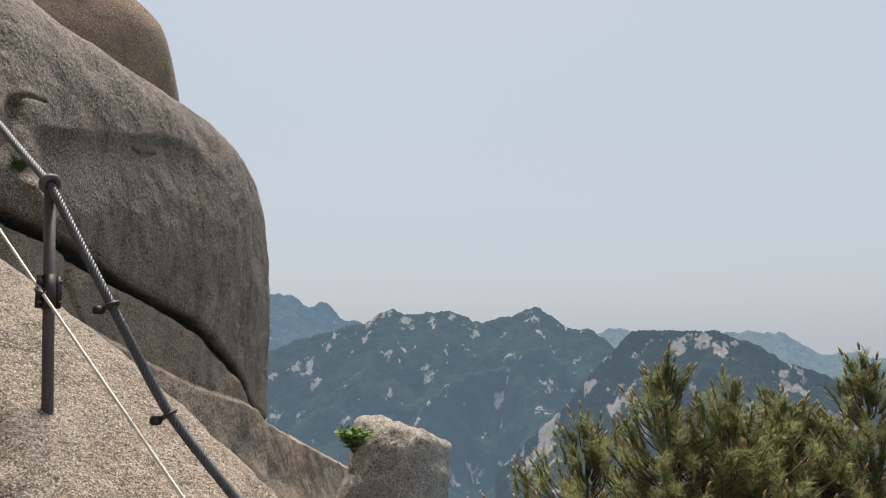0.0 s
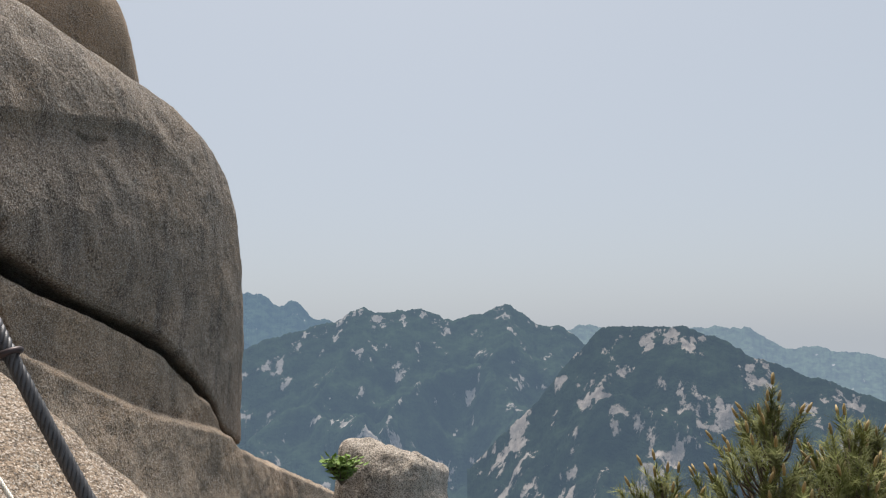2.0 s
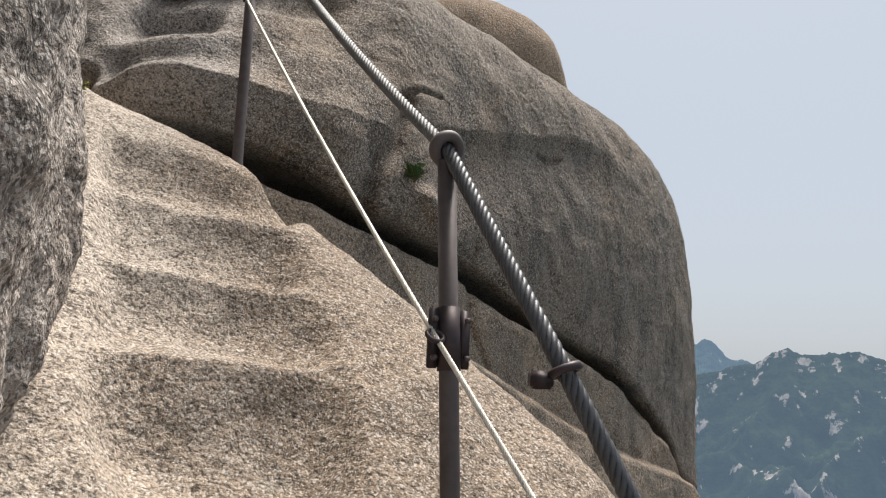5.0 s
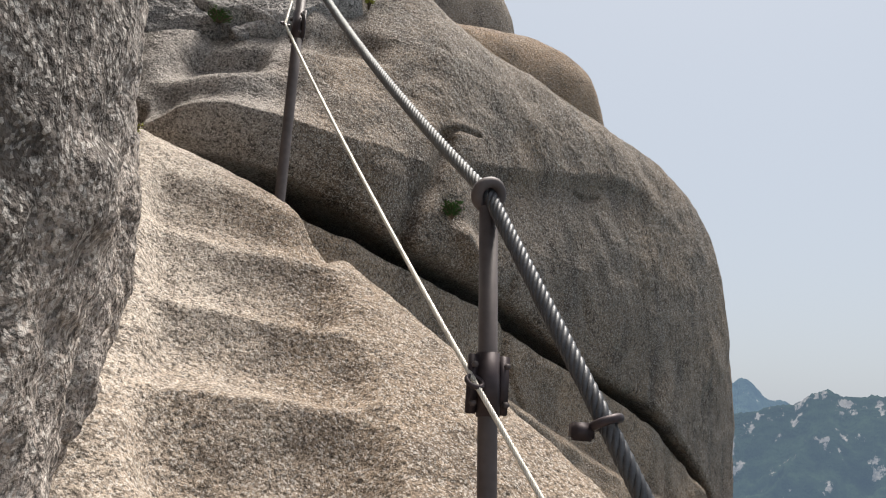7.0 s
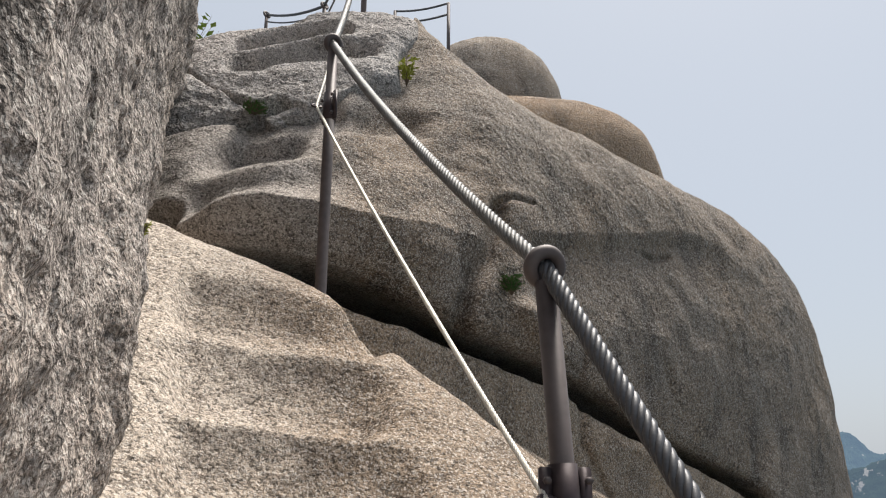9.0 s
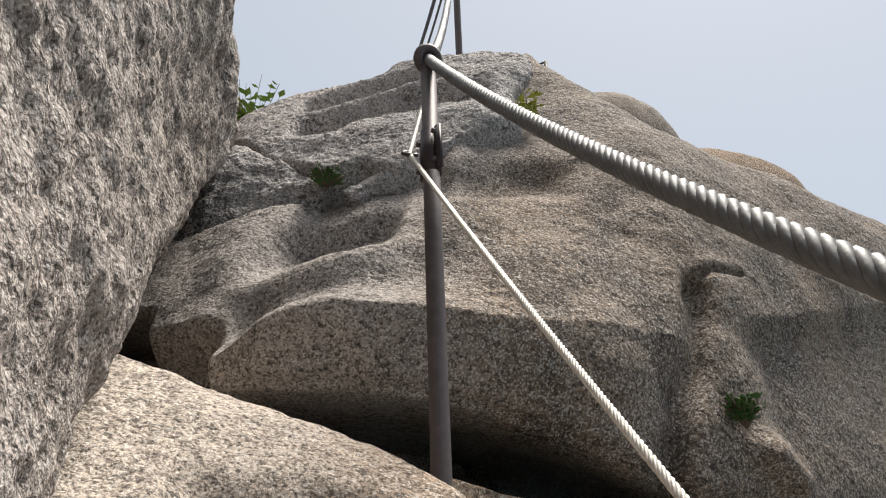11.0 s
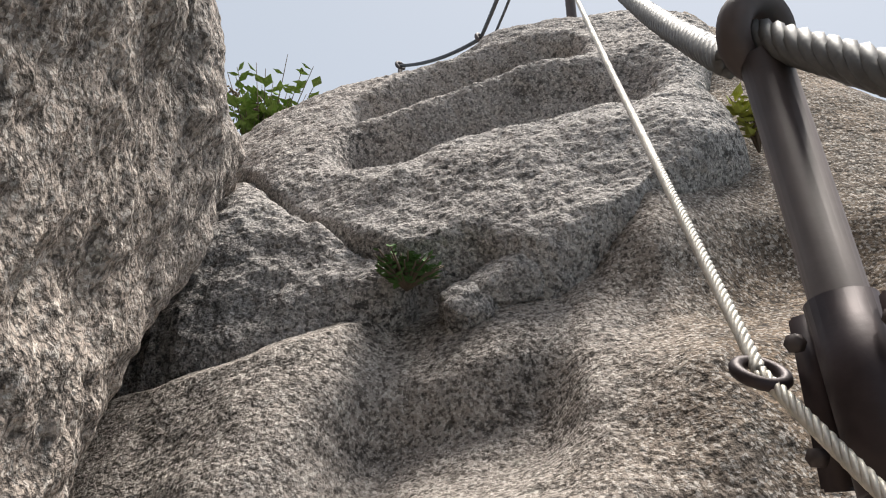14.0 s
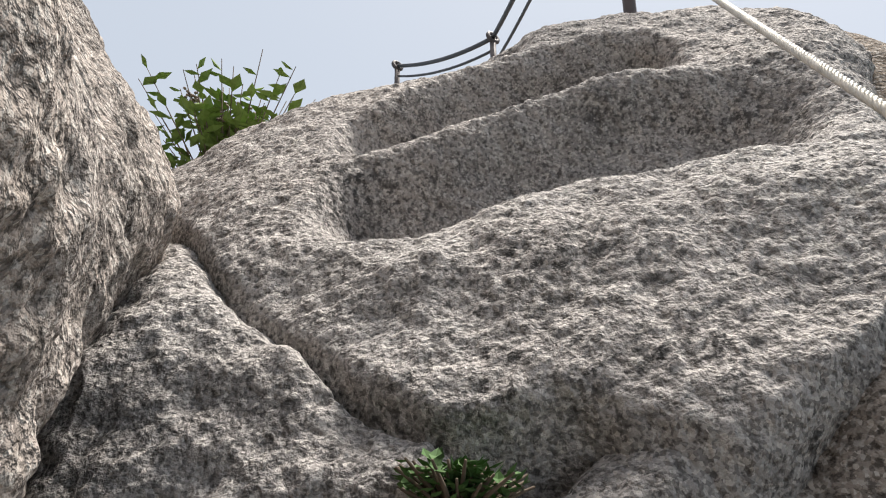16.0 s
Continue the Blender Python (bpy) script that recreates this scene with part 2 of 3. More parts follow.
def tube(path, radius, sides=10):
    """Vertices and faces of a tube along a path."""
    path = np.asarray(path, float)
    tang = np.gradient(path, axis=0)
    tang /= np.linalg.norm(tang, axis=1, keepdims=True)
    up = np.array([0.0, 0.0, 1.0]) if abs(tang[0][2]) < 0.9 else np.array([1.0, 0.0, 0.0])
    vs = []
    rad = np.broadcast_to(radius, len(path))
    for p, t, r in zip(path, tang, rad):
        a = np.cross(t, up)
        a /= np.linalg.norm(a)
        b = np.cross(t, a)
        up = -b if np.dot(-b, up) > 0 else b
        b = up
        for s in range(sides):
            q = 2 * np.pi * s / sides
            vs.append(p + r * (np.cos(q) * a + np.sin(q) * b))
    fs = []
    for i in range(len(path) - 1):
        for s in range(sides):
            s2 = (s + 1) % sides
            fs.append((i * sides + s, i * sides + s2, (i + 1) * sides + s2, (i + 1) * sides + s))
    fs.append(tuple(range(sides))[::-1])
    fs.append(tuple((len(path) - 1) * sides + s for s in range(sides)))
    return [tuple(v) for v in vs], fs


def joined(pieces):
    vs, fs = [], []
    for v, f in pieces:
        o = len(vs)
        vs += v
        fs += [tuple(i + o for i in q) for q in f]
    return vs, fs


def sagged(a, b, sag, n=60):
    a, b = np.array(a, float), np.array(b, float)
    t = np.linspace(0, 1, n)[:, None]
    return a + (b - a) * t - np.array([0, 0, 1.0]) * sag * 4 * t * (1 - t)


def wire_rope(name, path, radius, mat, strands=6, lay=0.125, parent=None, label=""):
    """A laid rope: strands that wind round a core."""
    path = np.asarray(path, float)
    seg = np.linalg.norm(np.diff(path, axis=0), axis=1)
    s = np.concatenate([[0], np.cumsum(seg)])
    m = int(s[-1] / lay * 9) + 4
    t = np.linspace(0, s[-1], m)
    fine = np.stack([np.interp(t, s, path[:, i]) for i in range(3)], 1)
    tang = np.gradient(fine, axis=0)
    tang /= np.linalg.norm(tang, axis=1, keepdims=True)
    a = np.cross(tang, (0.31, 0.17, 0.93))
    a /= np.linalg.norm(a, axis=1, keepdims=True)
    b = np.cross(tang, a)
    r1 = radius * 0.62
    r2 = radius * 0.40
    pieces = [tube(fine, radius * 0.45, 6)]
    for k in range(strands):
        q = 2 * np.pi * (t / lay + k / strands)
        pieces.append(tube(fine + r1 * (np.cos(q)[:, None] * a + np.sin(q)[:, None] * b), r2, 6))
    v, f = joined(pieces)
    return mesh_object(name, v, f, mat, parent, label)


# ---- the stepped slab ----
def slab():
    x, y = np.meshgrid(spread(-1.7, -0.3, 1.5, 3.6, 0.0075, 0.03), spread(-2.8, 3.0, 5.0, 6.3, 0.0075, 0.04), indexing="xy")
    plane = 1.74 - 0.30 * (x - 0.62) + 0.80 * (y - 4.03)
    low = 0.05 + 0.13 * y - 0.05 * x
    z = low + softplus(plane - low, 0.12)
    far_edge = curve(x, (-1.7, -0.43, 0.06, 0.30, 0.47, 0.78, 1.22, 1.74, 2.07, 3.3), (5.4, 5.04, 4.99, 4.93, 4.82, 4.60, 4.22, 3.62, 3.25, 2.2), 0.03)
    brow = curve(x, (-1.7, 0.3, 0.42, 0.6, 0.78, 1.06, 1.5, 3.3), (6.0, 5.4, 4.62, 4.55, 4.40, 4.25, 3.9, 2.4), 0.04)
    z = z - 1.4 * softplus(y - far_edge, 0.04) - 0.35 * softplus(y - brow, 0.05)
    lips = (2.30, 2.70, 3.08, 3.45, 3.84, 4.13, 4.45, 4.82)
    ys = y - 0.16 * (x - 0.30) - 0.5 * np.clip(x - 0.42, 0, 1) ** 2 + 0.02 * fbm(x, y, 0, 3.5, 2, 5)
    side = sstep(-0.06, 0.05, x + 0.26 * (y - 4.2) + 0.03 * fbm(x, y, 0, 3, 2, 8)) * (1 - sstep(0.50, 0.70, x + 0.12 * (y - 4.2) + 0.03 * fbm(x, y, 0, 3, 2, 9)))
    for k, (a, b) in enumerate(zip(lips[:-1], lips[1:])):
        p = (ys - a) / (b - a)
        inside = (p >= 0) & (p < 1)
        deep = 0.92 + 0.12 * fbm(x, y, k, 2.0, 2, 14)
        z = z - np.where(inside, (b - a) * (deep if k > 1 else 0.7) * (np.clip(p, 0, 1) - np.clip(p, 0, 1) ** 3.2), 0) * side
    z = z - 1.3 * softplus(x - 2.6, 0.15) - 1.0 * softplus(-1.5 - y, 0.2)
    z = z + 0.03 * fbm(x, y, 0, 0.8, 3, 11)
    for _ in range(4):
        z[1:-1, 1:-1] = (z[:-2, 1:-1] + z[2:, 1:-1] + z[1:-1, :-2] + z[1:-1, 2:] + 2 * z[1:-1, 1:-1]) / 6
    return np.stack([x, y, z], -1)


P = roughen(roughen(slab(), 0.008, 6.0, 3, 21), 0.0022, 42.0, 2, 22)
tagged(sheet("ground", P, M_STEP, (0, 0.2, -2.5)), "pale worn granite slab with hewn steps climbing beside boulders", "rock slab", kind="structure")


# ---- the wall and ledge below the crevice ----
def crevice_low(x):
    return curve(x, (-1.2, 0.03, 0.66, 1.12, 1.56, 2.05, 2.64, 3.38, 4.2, 4.42, 5.2, 7.5), (2.66, 2.58, 2.45, 2.36, 2.27, 2.04, 1.89, 1.62, 1.08, 0.72, 0.40, -0.5))


def ledge_top(x):
    return curve(x, (-1.0, 1.18, 1.85, 2.62, 3.23, 4.11, 5.06, 7.13), (2.45, 1.97, 1.67, 1.35, 1.11, 0.87, 0.59, -0.23))


def lower_wall():
    x, q = np.meshgrid(np.linspace(0.2, 7.4, 330), np.linspace(-1, 1, 220), indexing="xy")
    zc, zl = crevice_low(x), np.minimum(ledge_top(x), crevice_low(x) - 0.05)
    z = np.where(q > 0.0, zl + (zc - zl) * np.clip(q / 0.7, 0, 1), zl + q * 1.9)
    y = 4.97 + 0.75 * x
    below = zl - z
    y = y - 0.26 * sstep(-0.05, 0.02, below) - 0.14 * softplus(below - 0.02, 0.02) - 0.5 * softplus(below - 0.55, 0.1)
    y = y + 0.02 * sstep(0.6, 0.7, q) + 3.0 * np.clip(q - 0.7, 0, 1)
    y = y + 0.05 * fbm(x, y, z, 1.3, 3, 31) * (q < 0.7)
    y = y + 0.04 * groove(x, z, ((1.75, 2.3), (1.72, 2.0), (1.9, 1.7)), 0.02)
    return np.stack([x, y, z], -1)


P = roughen(lower_wall(), 0.012, 6.0, 4, 33)
tagged(sheet("rock_ledge", P, M_LEDGE, (0.3, 2.0, -0.8)), "brown granite ledge running under the great boulder", "rock", kind="structure")


# ---- the great boulder ----
def crevice_up(x):
    return curve(x, (-1.5, -0.23, 0.3, 0.68, 0.94, 1.43, 1.79, 2.33, 3.22, 3.82, 4.31, 4.46, 5.2), (3.0, 2.80, 2.75, 2.64, 2.52, 2.43, 2.33, 2.09, 1.83, 1.48, 1.11, 0.83, 0.5))


def great_boulder():
    x, z = np.meshgrid(spread(-1.6, -0.9, 1.5, 5.25, 0.0065, 0.014), spread(0.45, 2.6, 4.2, 5.7, 0.0065, 0.014), indexing="xy")
    zcu = crevice_up(x)
    face = curve(x, (-1.6, -0.9, -0.36, 0.09, 0.67, 1.27, 2.0, 5.2), (5.9, 5.6, 5.37, 5.25, 5.46, 5.84, 6.45, 8.85), 0.08)
    crest = curve(x, (-1, 0.7, 0.85, 1.0, 1.15, 1.4, 1.83, 2.25, 2.9, 6), (5.8, 5.45, 5.15, 4.88, 4.70, 4.46, 4.27, 4.2, 4.18, 4.17), 0.05)
    depth = np.maximum(0.55, 7.0 - face)
    # rounded dome over the face
    a = np.clip((x - 2.2) / 2.95, 0, 9) ** 4.2 + np.clip((z - 1.8) / (crest - 1.8), 0, 9) ** 2.65
    ac = np.minimum(a, 1.0)
    dome = depth * (1 - np.sqrt(1 - ac * 0.999))
    # stepped flank
    lip = curve(x, (-0.6, -0.42, -0.31, -0.16, 0.0, 0.23, 0.53, 0.8), (2.86, 2.87, 2.92, 2.99, 3.01, 3.0, 2.98, 3.0), 0.03)
    t = z - lip
    rise6 = curve(x, (-0.4, -0.18, 0.0, 0.15, 0.3, 0.45, 0.65), (3.2, 3.25, 3.28, 3.34, 3.42, 3.49, 3.6), 0.03) - lip
    flank = np.where(t > 0, (0.91 - 0.25 * sstep(-0.15, -0.5, x) - 0.18 * sstep(0.18, 0.36, x)) * t, 0)
    flank = flank + 0.20 * np.clip(t - rise6, 0, 1) * sstep(-0.35, -0.2, x) * (1 - sstep(0.1, 0.25, x))
    hollow = sstep(-0.48, -0.30, x) * (1 - sstep(0.30, 0.55, x))
    p = np.clip(t / rise6, 0, 1)
    flank = flank + hollow * 0.09 * np.where(t > 0, np.where(p < 0.35, sstep(0, 0.35, p), 1 - sstep(0.40, 1.0, p)), 0)
    p2 = np.clip((t - rise6) / 0.36, 0, 1)
    h2 = sstep(-0.42, -0.22, x) * (1 - sstep(0.06, 0.17, x))
    flank = flank + h2 * 0.16 * np.where(t > rise6, np.where(p2 < 0.40, sstep(0, 0.40, p2), 1 - sstep(0.45, 1.0, p2)), 0)
    # third hollow under the corner of the block
    lip_b = curve(x, (0.1, 0.25, 0.42, 0.53, 0.66, 0.78), (3.52, 3.53, 3.56, 3.61, 3.63, 3.58), 0.03)
    p3 = np.clip((z - lip_b) / 0.40, 0, 1)
    h3 = sstep(0.16, 0.30, x) * (1 - sstep(0.66, 0.92, x))
    flank = flank + h3 * 0.10 * np.where(z > lip_b, np.where(p3 < 0.35, sstep(0, 0.35, p3), 1 - sstep(0.40, 1.0, p3)), 0)
    s = sstep(0.55, 1.45, x)
    y = face + (1 - s) * flank + s * dome
    # undercut towards the crevice
    over = np.clip((lip + (2.75 - lip) * sstep(0.6, 1.4, x) - z), 0, 2)
    under = np.clip(zcu + 0.05 - z, 0, 9)
    y = y + (1 - sstep(0.4, 1.2, x)) * 0.55 * over ** 1.6 + 0.03 * sstep(0, 0.04, under) + 5.0 * np.clip(zcu - z, 0, 0.25)
    z = np.maximum(z, zcu - 0.02)
    behind = curve(x, (-0.9, -0.6, -0.38, -0.21, 0.1, 0.4, 0.6, 0.75, 0.9), (3.58, 3.61, 3.67, 3.77, 3.84, 4.12, 4.5, 5.1, 6.0), 0.03)
    y = y + 1.6 * np.clip(z - behind, 0, 2)
    y = y + 0.22 * sstep(-0.37, -0.46, x) * (1 - sstep(2.92, 3.1, z)) + 14.0 * np.clip(-0.70 - x, 0, 2) * (1 - sstep(3.02, 3.2, z))
    # creases and brow on the face
    xz = (x, z)
    y = y + 0.09 * groove(*xz, ((0.93, 2.5), (1.02, 2.78), (1.12, 2.94), (1.2, 3.23)), 0.05)
    y = y + 0.038 * groove(*xz, ((1.14, 3.18), (1.19, 3.27), (1.28, 3.33), (1.44, 3.36)), 0.018)
    y = y + 0.05 * groove(*xz, ((2.38, 3.31), (2.5, 3.29), (2.64, 3.35)), 0.024)
    brow = curve(x, (1.1, 1.47, 2.0, 2.6, 3.04, 3.6), (3.1, 3.16, 3.32, 3.52, 3.62, 3.5), 0.04)
    y = y + 0.075 * sstep(0.02, -0.12, z - brow) * (1 - sstep(0.15, 0.75, brow - z)) * sstep(1.3, 1.5, x) * (1 - sstep(2.9, 3.5, x))
    y = y + 0.03 * groove(*xz, ((2.6, 3.1), (2.75, 2.85), (2.8, 2.75)), 0.07)
    y = y + 0.025 * groove(*xz, ((2.45, 2.5), (2.5, 2.2)), 0.04) + 0.02 * groove(*xz, ((3.1, 2.9), (3.2, 2.4)), 0.04)
    y = y - 0.13 * groove(*xz, ((1.35, 2.62), (1.42, 2.55)), 0.08) + 0.04 * groove(*xz, ((1.6, 2.42), (1.72, 2.38), (1.76, 2.5)), 0.018)
    y = y + 0.05 * fbm(x, y, z, 1.1, 3, 41)
    # past the outline the surface turns away behind
    far = np.clip(a - 1, 0, 8)
    big = np.maximum(a, 1.0)
    x = np.where(x > 2.2, 2.2 + (x - 2.2) * big ** -0.238, x)
    z = np.where(z > 1.8, 1.8 + (z - 1.8) * big ** -0.377, z)
    y = y + np.maximum(s, 0.5 * sstep(0.5, 0.8, x)) * np.minimum(far * 2.2, 3.5)
    return np.stack([x, y, z], -1)


P = roughen(roughen(great_boulder(), 0.008, 6.0, 3, 43), 0.0016, 44.0, 2, 44)
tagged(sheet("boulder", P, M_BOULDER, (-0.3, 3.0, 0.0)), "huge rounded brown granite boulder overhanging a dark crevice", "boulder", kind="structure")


# ---- the upper block with steps ----
def block_foot(x):
    return curve(x, (-2.6, -0.82, -0.66, -0.56, -0.47, -0.37, -0.27, -0.2, -0.06, 0.065, 0.12, 0.22, 0.3, 0.38, 0.47, 0.6, 0.8), (1.4, 0.36, 0.12, -0.04, -0.12, -0.22, -0.31, -0.36, -0.32, -0.40, -0.41, -0.33, -0.28, -0.20, -0.14, 0.0, 0.2), 0.012)


def tilted(x, v, w):
    """From the block's own axes (across, up the face, out of it) to the world."""
    return np.stack([x, 6.2 + 0.64 * v - 0.77 * w, 4.2 + 0.77 * v + 0.64 * w], -1)


def upper_block():
    x, v = np.meshgrid(spread(-2.6, -0.9, 0.80, 0.88, 0.0045, 0.03), spread(-0.6, -0.45, 1.45, 6.5, 0.0045, 0.04), indexing="xy")
    vb = block_foot(x)
    bend = curve(x, (-2.0, -0.9, -0.4, -0.12, 0.02, 0.3, 0.5, 0.65), (0.9, 0.92, 0.97, 1.08, 1.30, 1.34, 1.36, 1.22), 0.02)
    w = 0.10 * x - 0.015 - (0.36 + 0.22 * sstep(0.0, -0.6, x)) * softplus(v - bend, 0.05)
    w = w - 0.20 * np.clip(0.04 - v + 0.15 * x, 0, 1) ** 1.2
    lips = (curve(x, (-0.6, -0.39, -0.17, -0.05, 0.2, 0.5), (0.2, 0.08, 0.08, 0.16, 0.20, 0.25), 0.03),
            curve(x, (-0.53, -0.46, -0.32, -0.18, -0.03, 0.13, 0.3, 0.6), (0.46, 0.44, 0.49, 0.60, 0.69, 0.74, 0.73, 0.76), 0.03),
            curve(x, (-0.48, -0.36, -0.3, -0.03, 0.18, 0.33), (0.72, 0.84, 0.96, 1.05, 1.06, 1.04), 0.03))
    ends = ((-0.50, -0.36, 0.36, 0.60, 0.16), (-0.52, -0.40, 0.25, 0.33, 0.15))
    wob = 0.012 * fbm(x, v, 0, 4, 2, 55)
    for lo, hi, (l0, l1, r0, r1, deep) in zip(lips[:-1], lips[1:], ends):
        p = (v + wob - lo) / (hi - lo)
        side = sstep(l0, l1, x + wob) * (1 - sstep(r0, r1, x + wob))
        prof = np.where(p < 0.55, np.sin(np.clip(p / 0.55, 0, 1) * np.pi / 2) ** 1.2, 1 - sstep(0.55, 1.0, p))
        w = w - np.where((p >= 0) & (p < 1), deep * prof, 0) * side
    # a shallow shelf over the top step, and the brow at its end
    w = w - 0.05 * bump(v, 1.15, 0.07) * sstep(-0.6, -0.4, x) * (1 - sstep(-0.1, 0.0, x))
    edge = curve(v, (-0.6, -0.4, -0.2, 0.0, 0.2, 0.5, 0.9, 1.3, 3.0), (0.25, 0.30, 0.47, 0.58, 0.58, 0.57, 0.74, 0.76, 0.7), 0.05)
    w = w - 2.4 * np.clip(x - edge + 0.14, 0, 1) ** 2 - 6 * np.clip(x - edge - 0.06, 0, 1)
    w = w - 0.45 * np.clip(-0.60 - x, 0, 3) ** 1.4
    under = np.clip(vb - v, 0, 1)
    w = w - 0.05 * sstep(-0.04, 0.0, vb - v) - 4.0 * np.minimum(under, 0.2)
    v = np.maximum(v, vb - 0.03)
    w = w + 0.018 * fbm(x, v, 0, 1.8, 3, 51) + 0.02 * vnoise(x * 4, v * 7, 0, 57) * sstep(0.1, -0.05, v)
    for _ in range(6):
        w[1:-1, 1:-1] = (w[:-2, 1:-1] + w[2:, 1:-1] + w[1:-1, :-2] + w[1:-1, 2:]) / 4
    return tilted(x, v, w)


P = roughen(roughen(upper_block(), 0.009, 8.0, 3, 53), 0.0036, 48.0, 3, 54, 0.6)
tagged(sheet("rock_block", P, M_UPPER, (0.0, 1.2, -0.9)), "grey granite block with three worn steps hewn into it", "rock", kind="structure")


# ---- the rough boulder beside the path ----
def side_boulder():
    y, z = np.meshgrid(spread(1.9, 3.0, 6.7, 7.0, 0.008, 0.03), spread(0.3, 1.5, 4.7, 6.6, 0.008, 0.03), indexing="xy")
    zlo = curve(y, (1.5, 3.0, 3.6, 4.1, 4.4, 4.63, 5.1, 5.58, 5.8, 6.1, 6.6, 7.0), (0.4, 1.3, 1.6, 1.85, 2.12, 2.46, 2.94, 3.38, 3.62, 3.9, 4.2, 4.4), 0.06)
    x = 0.09 - 0.255 * (y - 3.2) + 0.03 * (z - 2.5) + 0.07 * bump(y, 3.9, 0.5) * sstep(2.7, 2.0, z)
    x = x - 0.05 * sstep(5.72, 5.95, y)
    under = np.clip(zlo + 0.25 - z, 0, 9)
    x = x - 1.1 * under ** 1.5 - 0.12 * sstep(0.1, 0.35, under)
    x = x - 0.8 * np.clip(2.75 - y, 0, 3) ** 1.5
    ztop = curve(y, (1, 4.2, 4.6, 5.0, 5.4, 5.8, 6.1, 6.6, 7.0), (7.5, 5.6, 4.75, 4.4, 4.22, 4.2, 4.35, 4.45, 4.3), 0.05)
    x = x - 0.8 * softplus(z - ztop, 0.05)
    x = x - 1.5 * np.clip(y - 6.45, 0, 1) ** 1.2
    x = x + 0.035 * fbm(y, z, 0, 1.2, 4, 61) + 0.02 * vnoise(y * 5, z * 2.0, 0, 63)
    return np.stack([x, y, z], -1)


P = roughen(roughen(side_boulder(), 0.013, 9.0, 3, 65, 0.55), 0.0045, 36.0, 2, 66, 0.6)
tagged(sheet("boulder", P, M_LEFT, (-2.5, 0.0, 0.0)), "rough dark grey granite boulder leaning beside the steps", "boulder", kind="structure")

# added rock: blocks view and daylight through the hole, so it stays dark
tagged(boulder("boulder", (-1.25, 7.15, 2.45), (1.7, 1.0, 1.1), (0, 0, 0), M_BOULDER, 81, 3.2, 0.06), "granite boulder added deep in the hole between the rocks to keep it dark", "boulder", kind="structure")


def wedge():
    x, q = np.meshgrid(np.linspace(-1.1, -0.175, 210), np.linspace(0, 1, 110), indexing="xy")
    low = curve(x, (-1.1, -0.6, -0.5, -0.38, -0.29, -0.21, -0.17), (-0.66, -0.59, -0.56, -0.53, -0.49, -0.43, -0.38), 0.015)
    high = block_foot(x) + 0.012
    v = low + (high - low) * q
    brow = 0.52 + 0.06 * fbm(x, 0 * x, 0, 5, 2, 76)
    w = 0.10 * x - 0.045 - 0.20 * np.clip(0.04 - v + 0.15 * x, 0, 1) ** 1.2
    w = w + 0.035 - 0.10 * softplus(brow - q, 0.05) / 0.5 - 0.03 * softplus(q - brow, 0.08) / 0.5
    w = w - 0.14 * bump(q, 0.0, 0.07) - 0.03 * bump(q, 1.0, 0.04) - 0.12 * bump(x, -0.175, 0.02)
    w = w - 0.5 * np.clip(-0.72 - x, 0, 1) + 0.014 * fbm(x, v, 0, 6, 3, 72)
    return tilted(x, v, w)


P = roughen(roughen(wedge(), 0.010, 9.0, 3, 74), 0.0035, 48.0, 3, 78, 0.6)
tagged(sheet("rock_wedge", P, M_UPPER, (0.0, 0.35, -0.1)), "grey granite wedge jammed below the stepped block", "rock")
tagged(boulder("rock_chip", (-0.075, 6.05, 3.745), (0.055, 0.06, 0.05), (40, -14, 10), M_UPPER, 73, 3.0, 0.14, 60), "small lumpy grey rock chip in the crack", "rock")
tagged(boulder("rock_chip", (0.01, 6.075, 3.80), (0.085, 0.06, 0.055), (40, -24, 0), M_UPPER, 85, 3.2, 0.12, 60), "grey rock chip jammed under the stepped block", "rock")
tagged(boulder("rock_block", (6.28, 7.8, -0.12), (0.60, 0.55, 0.62), (6, 14, 24), M_BLOCK, 75, 5.0, 0.11), "pale angular granite block at the end of the ledge", "rock")
tagged(boulder("boulder", (2.62, 12.4, 5.06), (2.27, 1.4, 2.38), (0, 0, 0), M_ORANGE, 77, 2.6, 0.04), "ochre granite dome behind the great boulder", "boulder", kind="structure")
tagged(boulder("boulder", (2.48, 14.0, 6.66), (1.37, 1.3, 2.77), (0, 0, 0), M_BOULDER, 79, 2.6, 0.04), "brown granite dome on the skyline behind", "boulder", kind="structure")


# ---- railing ----
def ring(centre, axis, r_major, r_minor, n=28, m=10, flat=1.0):
    axis = Vector(axis).normalized()
    q = axis.to_track_quat("Z", "Y").to_matrix()
    vs, fs = [], []
    for i in range(n):
        for j in range(m):
            a, b = 2 * math.pi * i / n, 2 * math.pi * j / m
            rr = r_major + r_minor * math.cos(b)
            vs.append(tuple(Vector(centre) + q @ Vector((rr * math.cos(a), rr * math.sin(a), flat * r_minor * math.sin(b)))))
            fs.append((i * m + j, ((i + 1) % n) * m + j, ((i + 1) % n) * m + (j + 1) % m, i * m + (j + 1) % m))
    return vs, fs


def box(centre, size, rot=None):
    bm = bmesh.new()
    bmesh.ops.create_cube(bm, size=1.0)
    bmesh.ops.scale(bm, vec=size, verts=bm.verts)
    bmesh.ops.bevel(bm, geom=bm.edges[:], offset=min(size) * 0.18, segments=2, affect="EDGES")
    m = Matrix.Translation(centre) @ (rot.to_4x4() if rot else Matrix())
    vs = [tuple(m @ v.co) for v in bm.verts]
    fs = [tuple(v.index for v in f.verts) for f in bm.faces]
    bm.free()
    return vs, fs


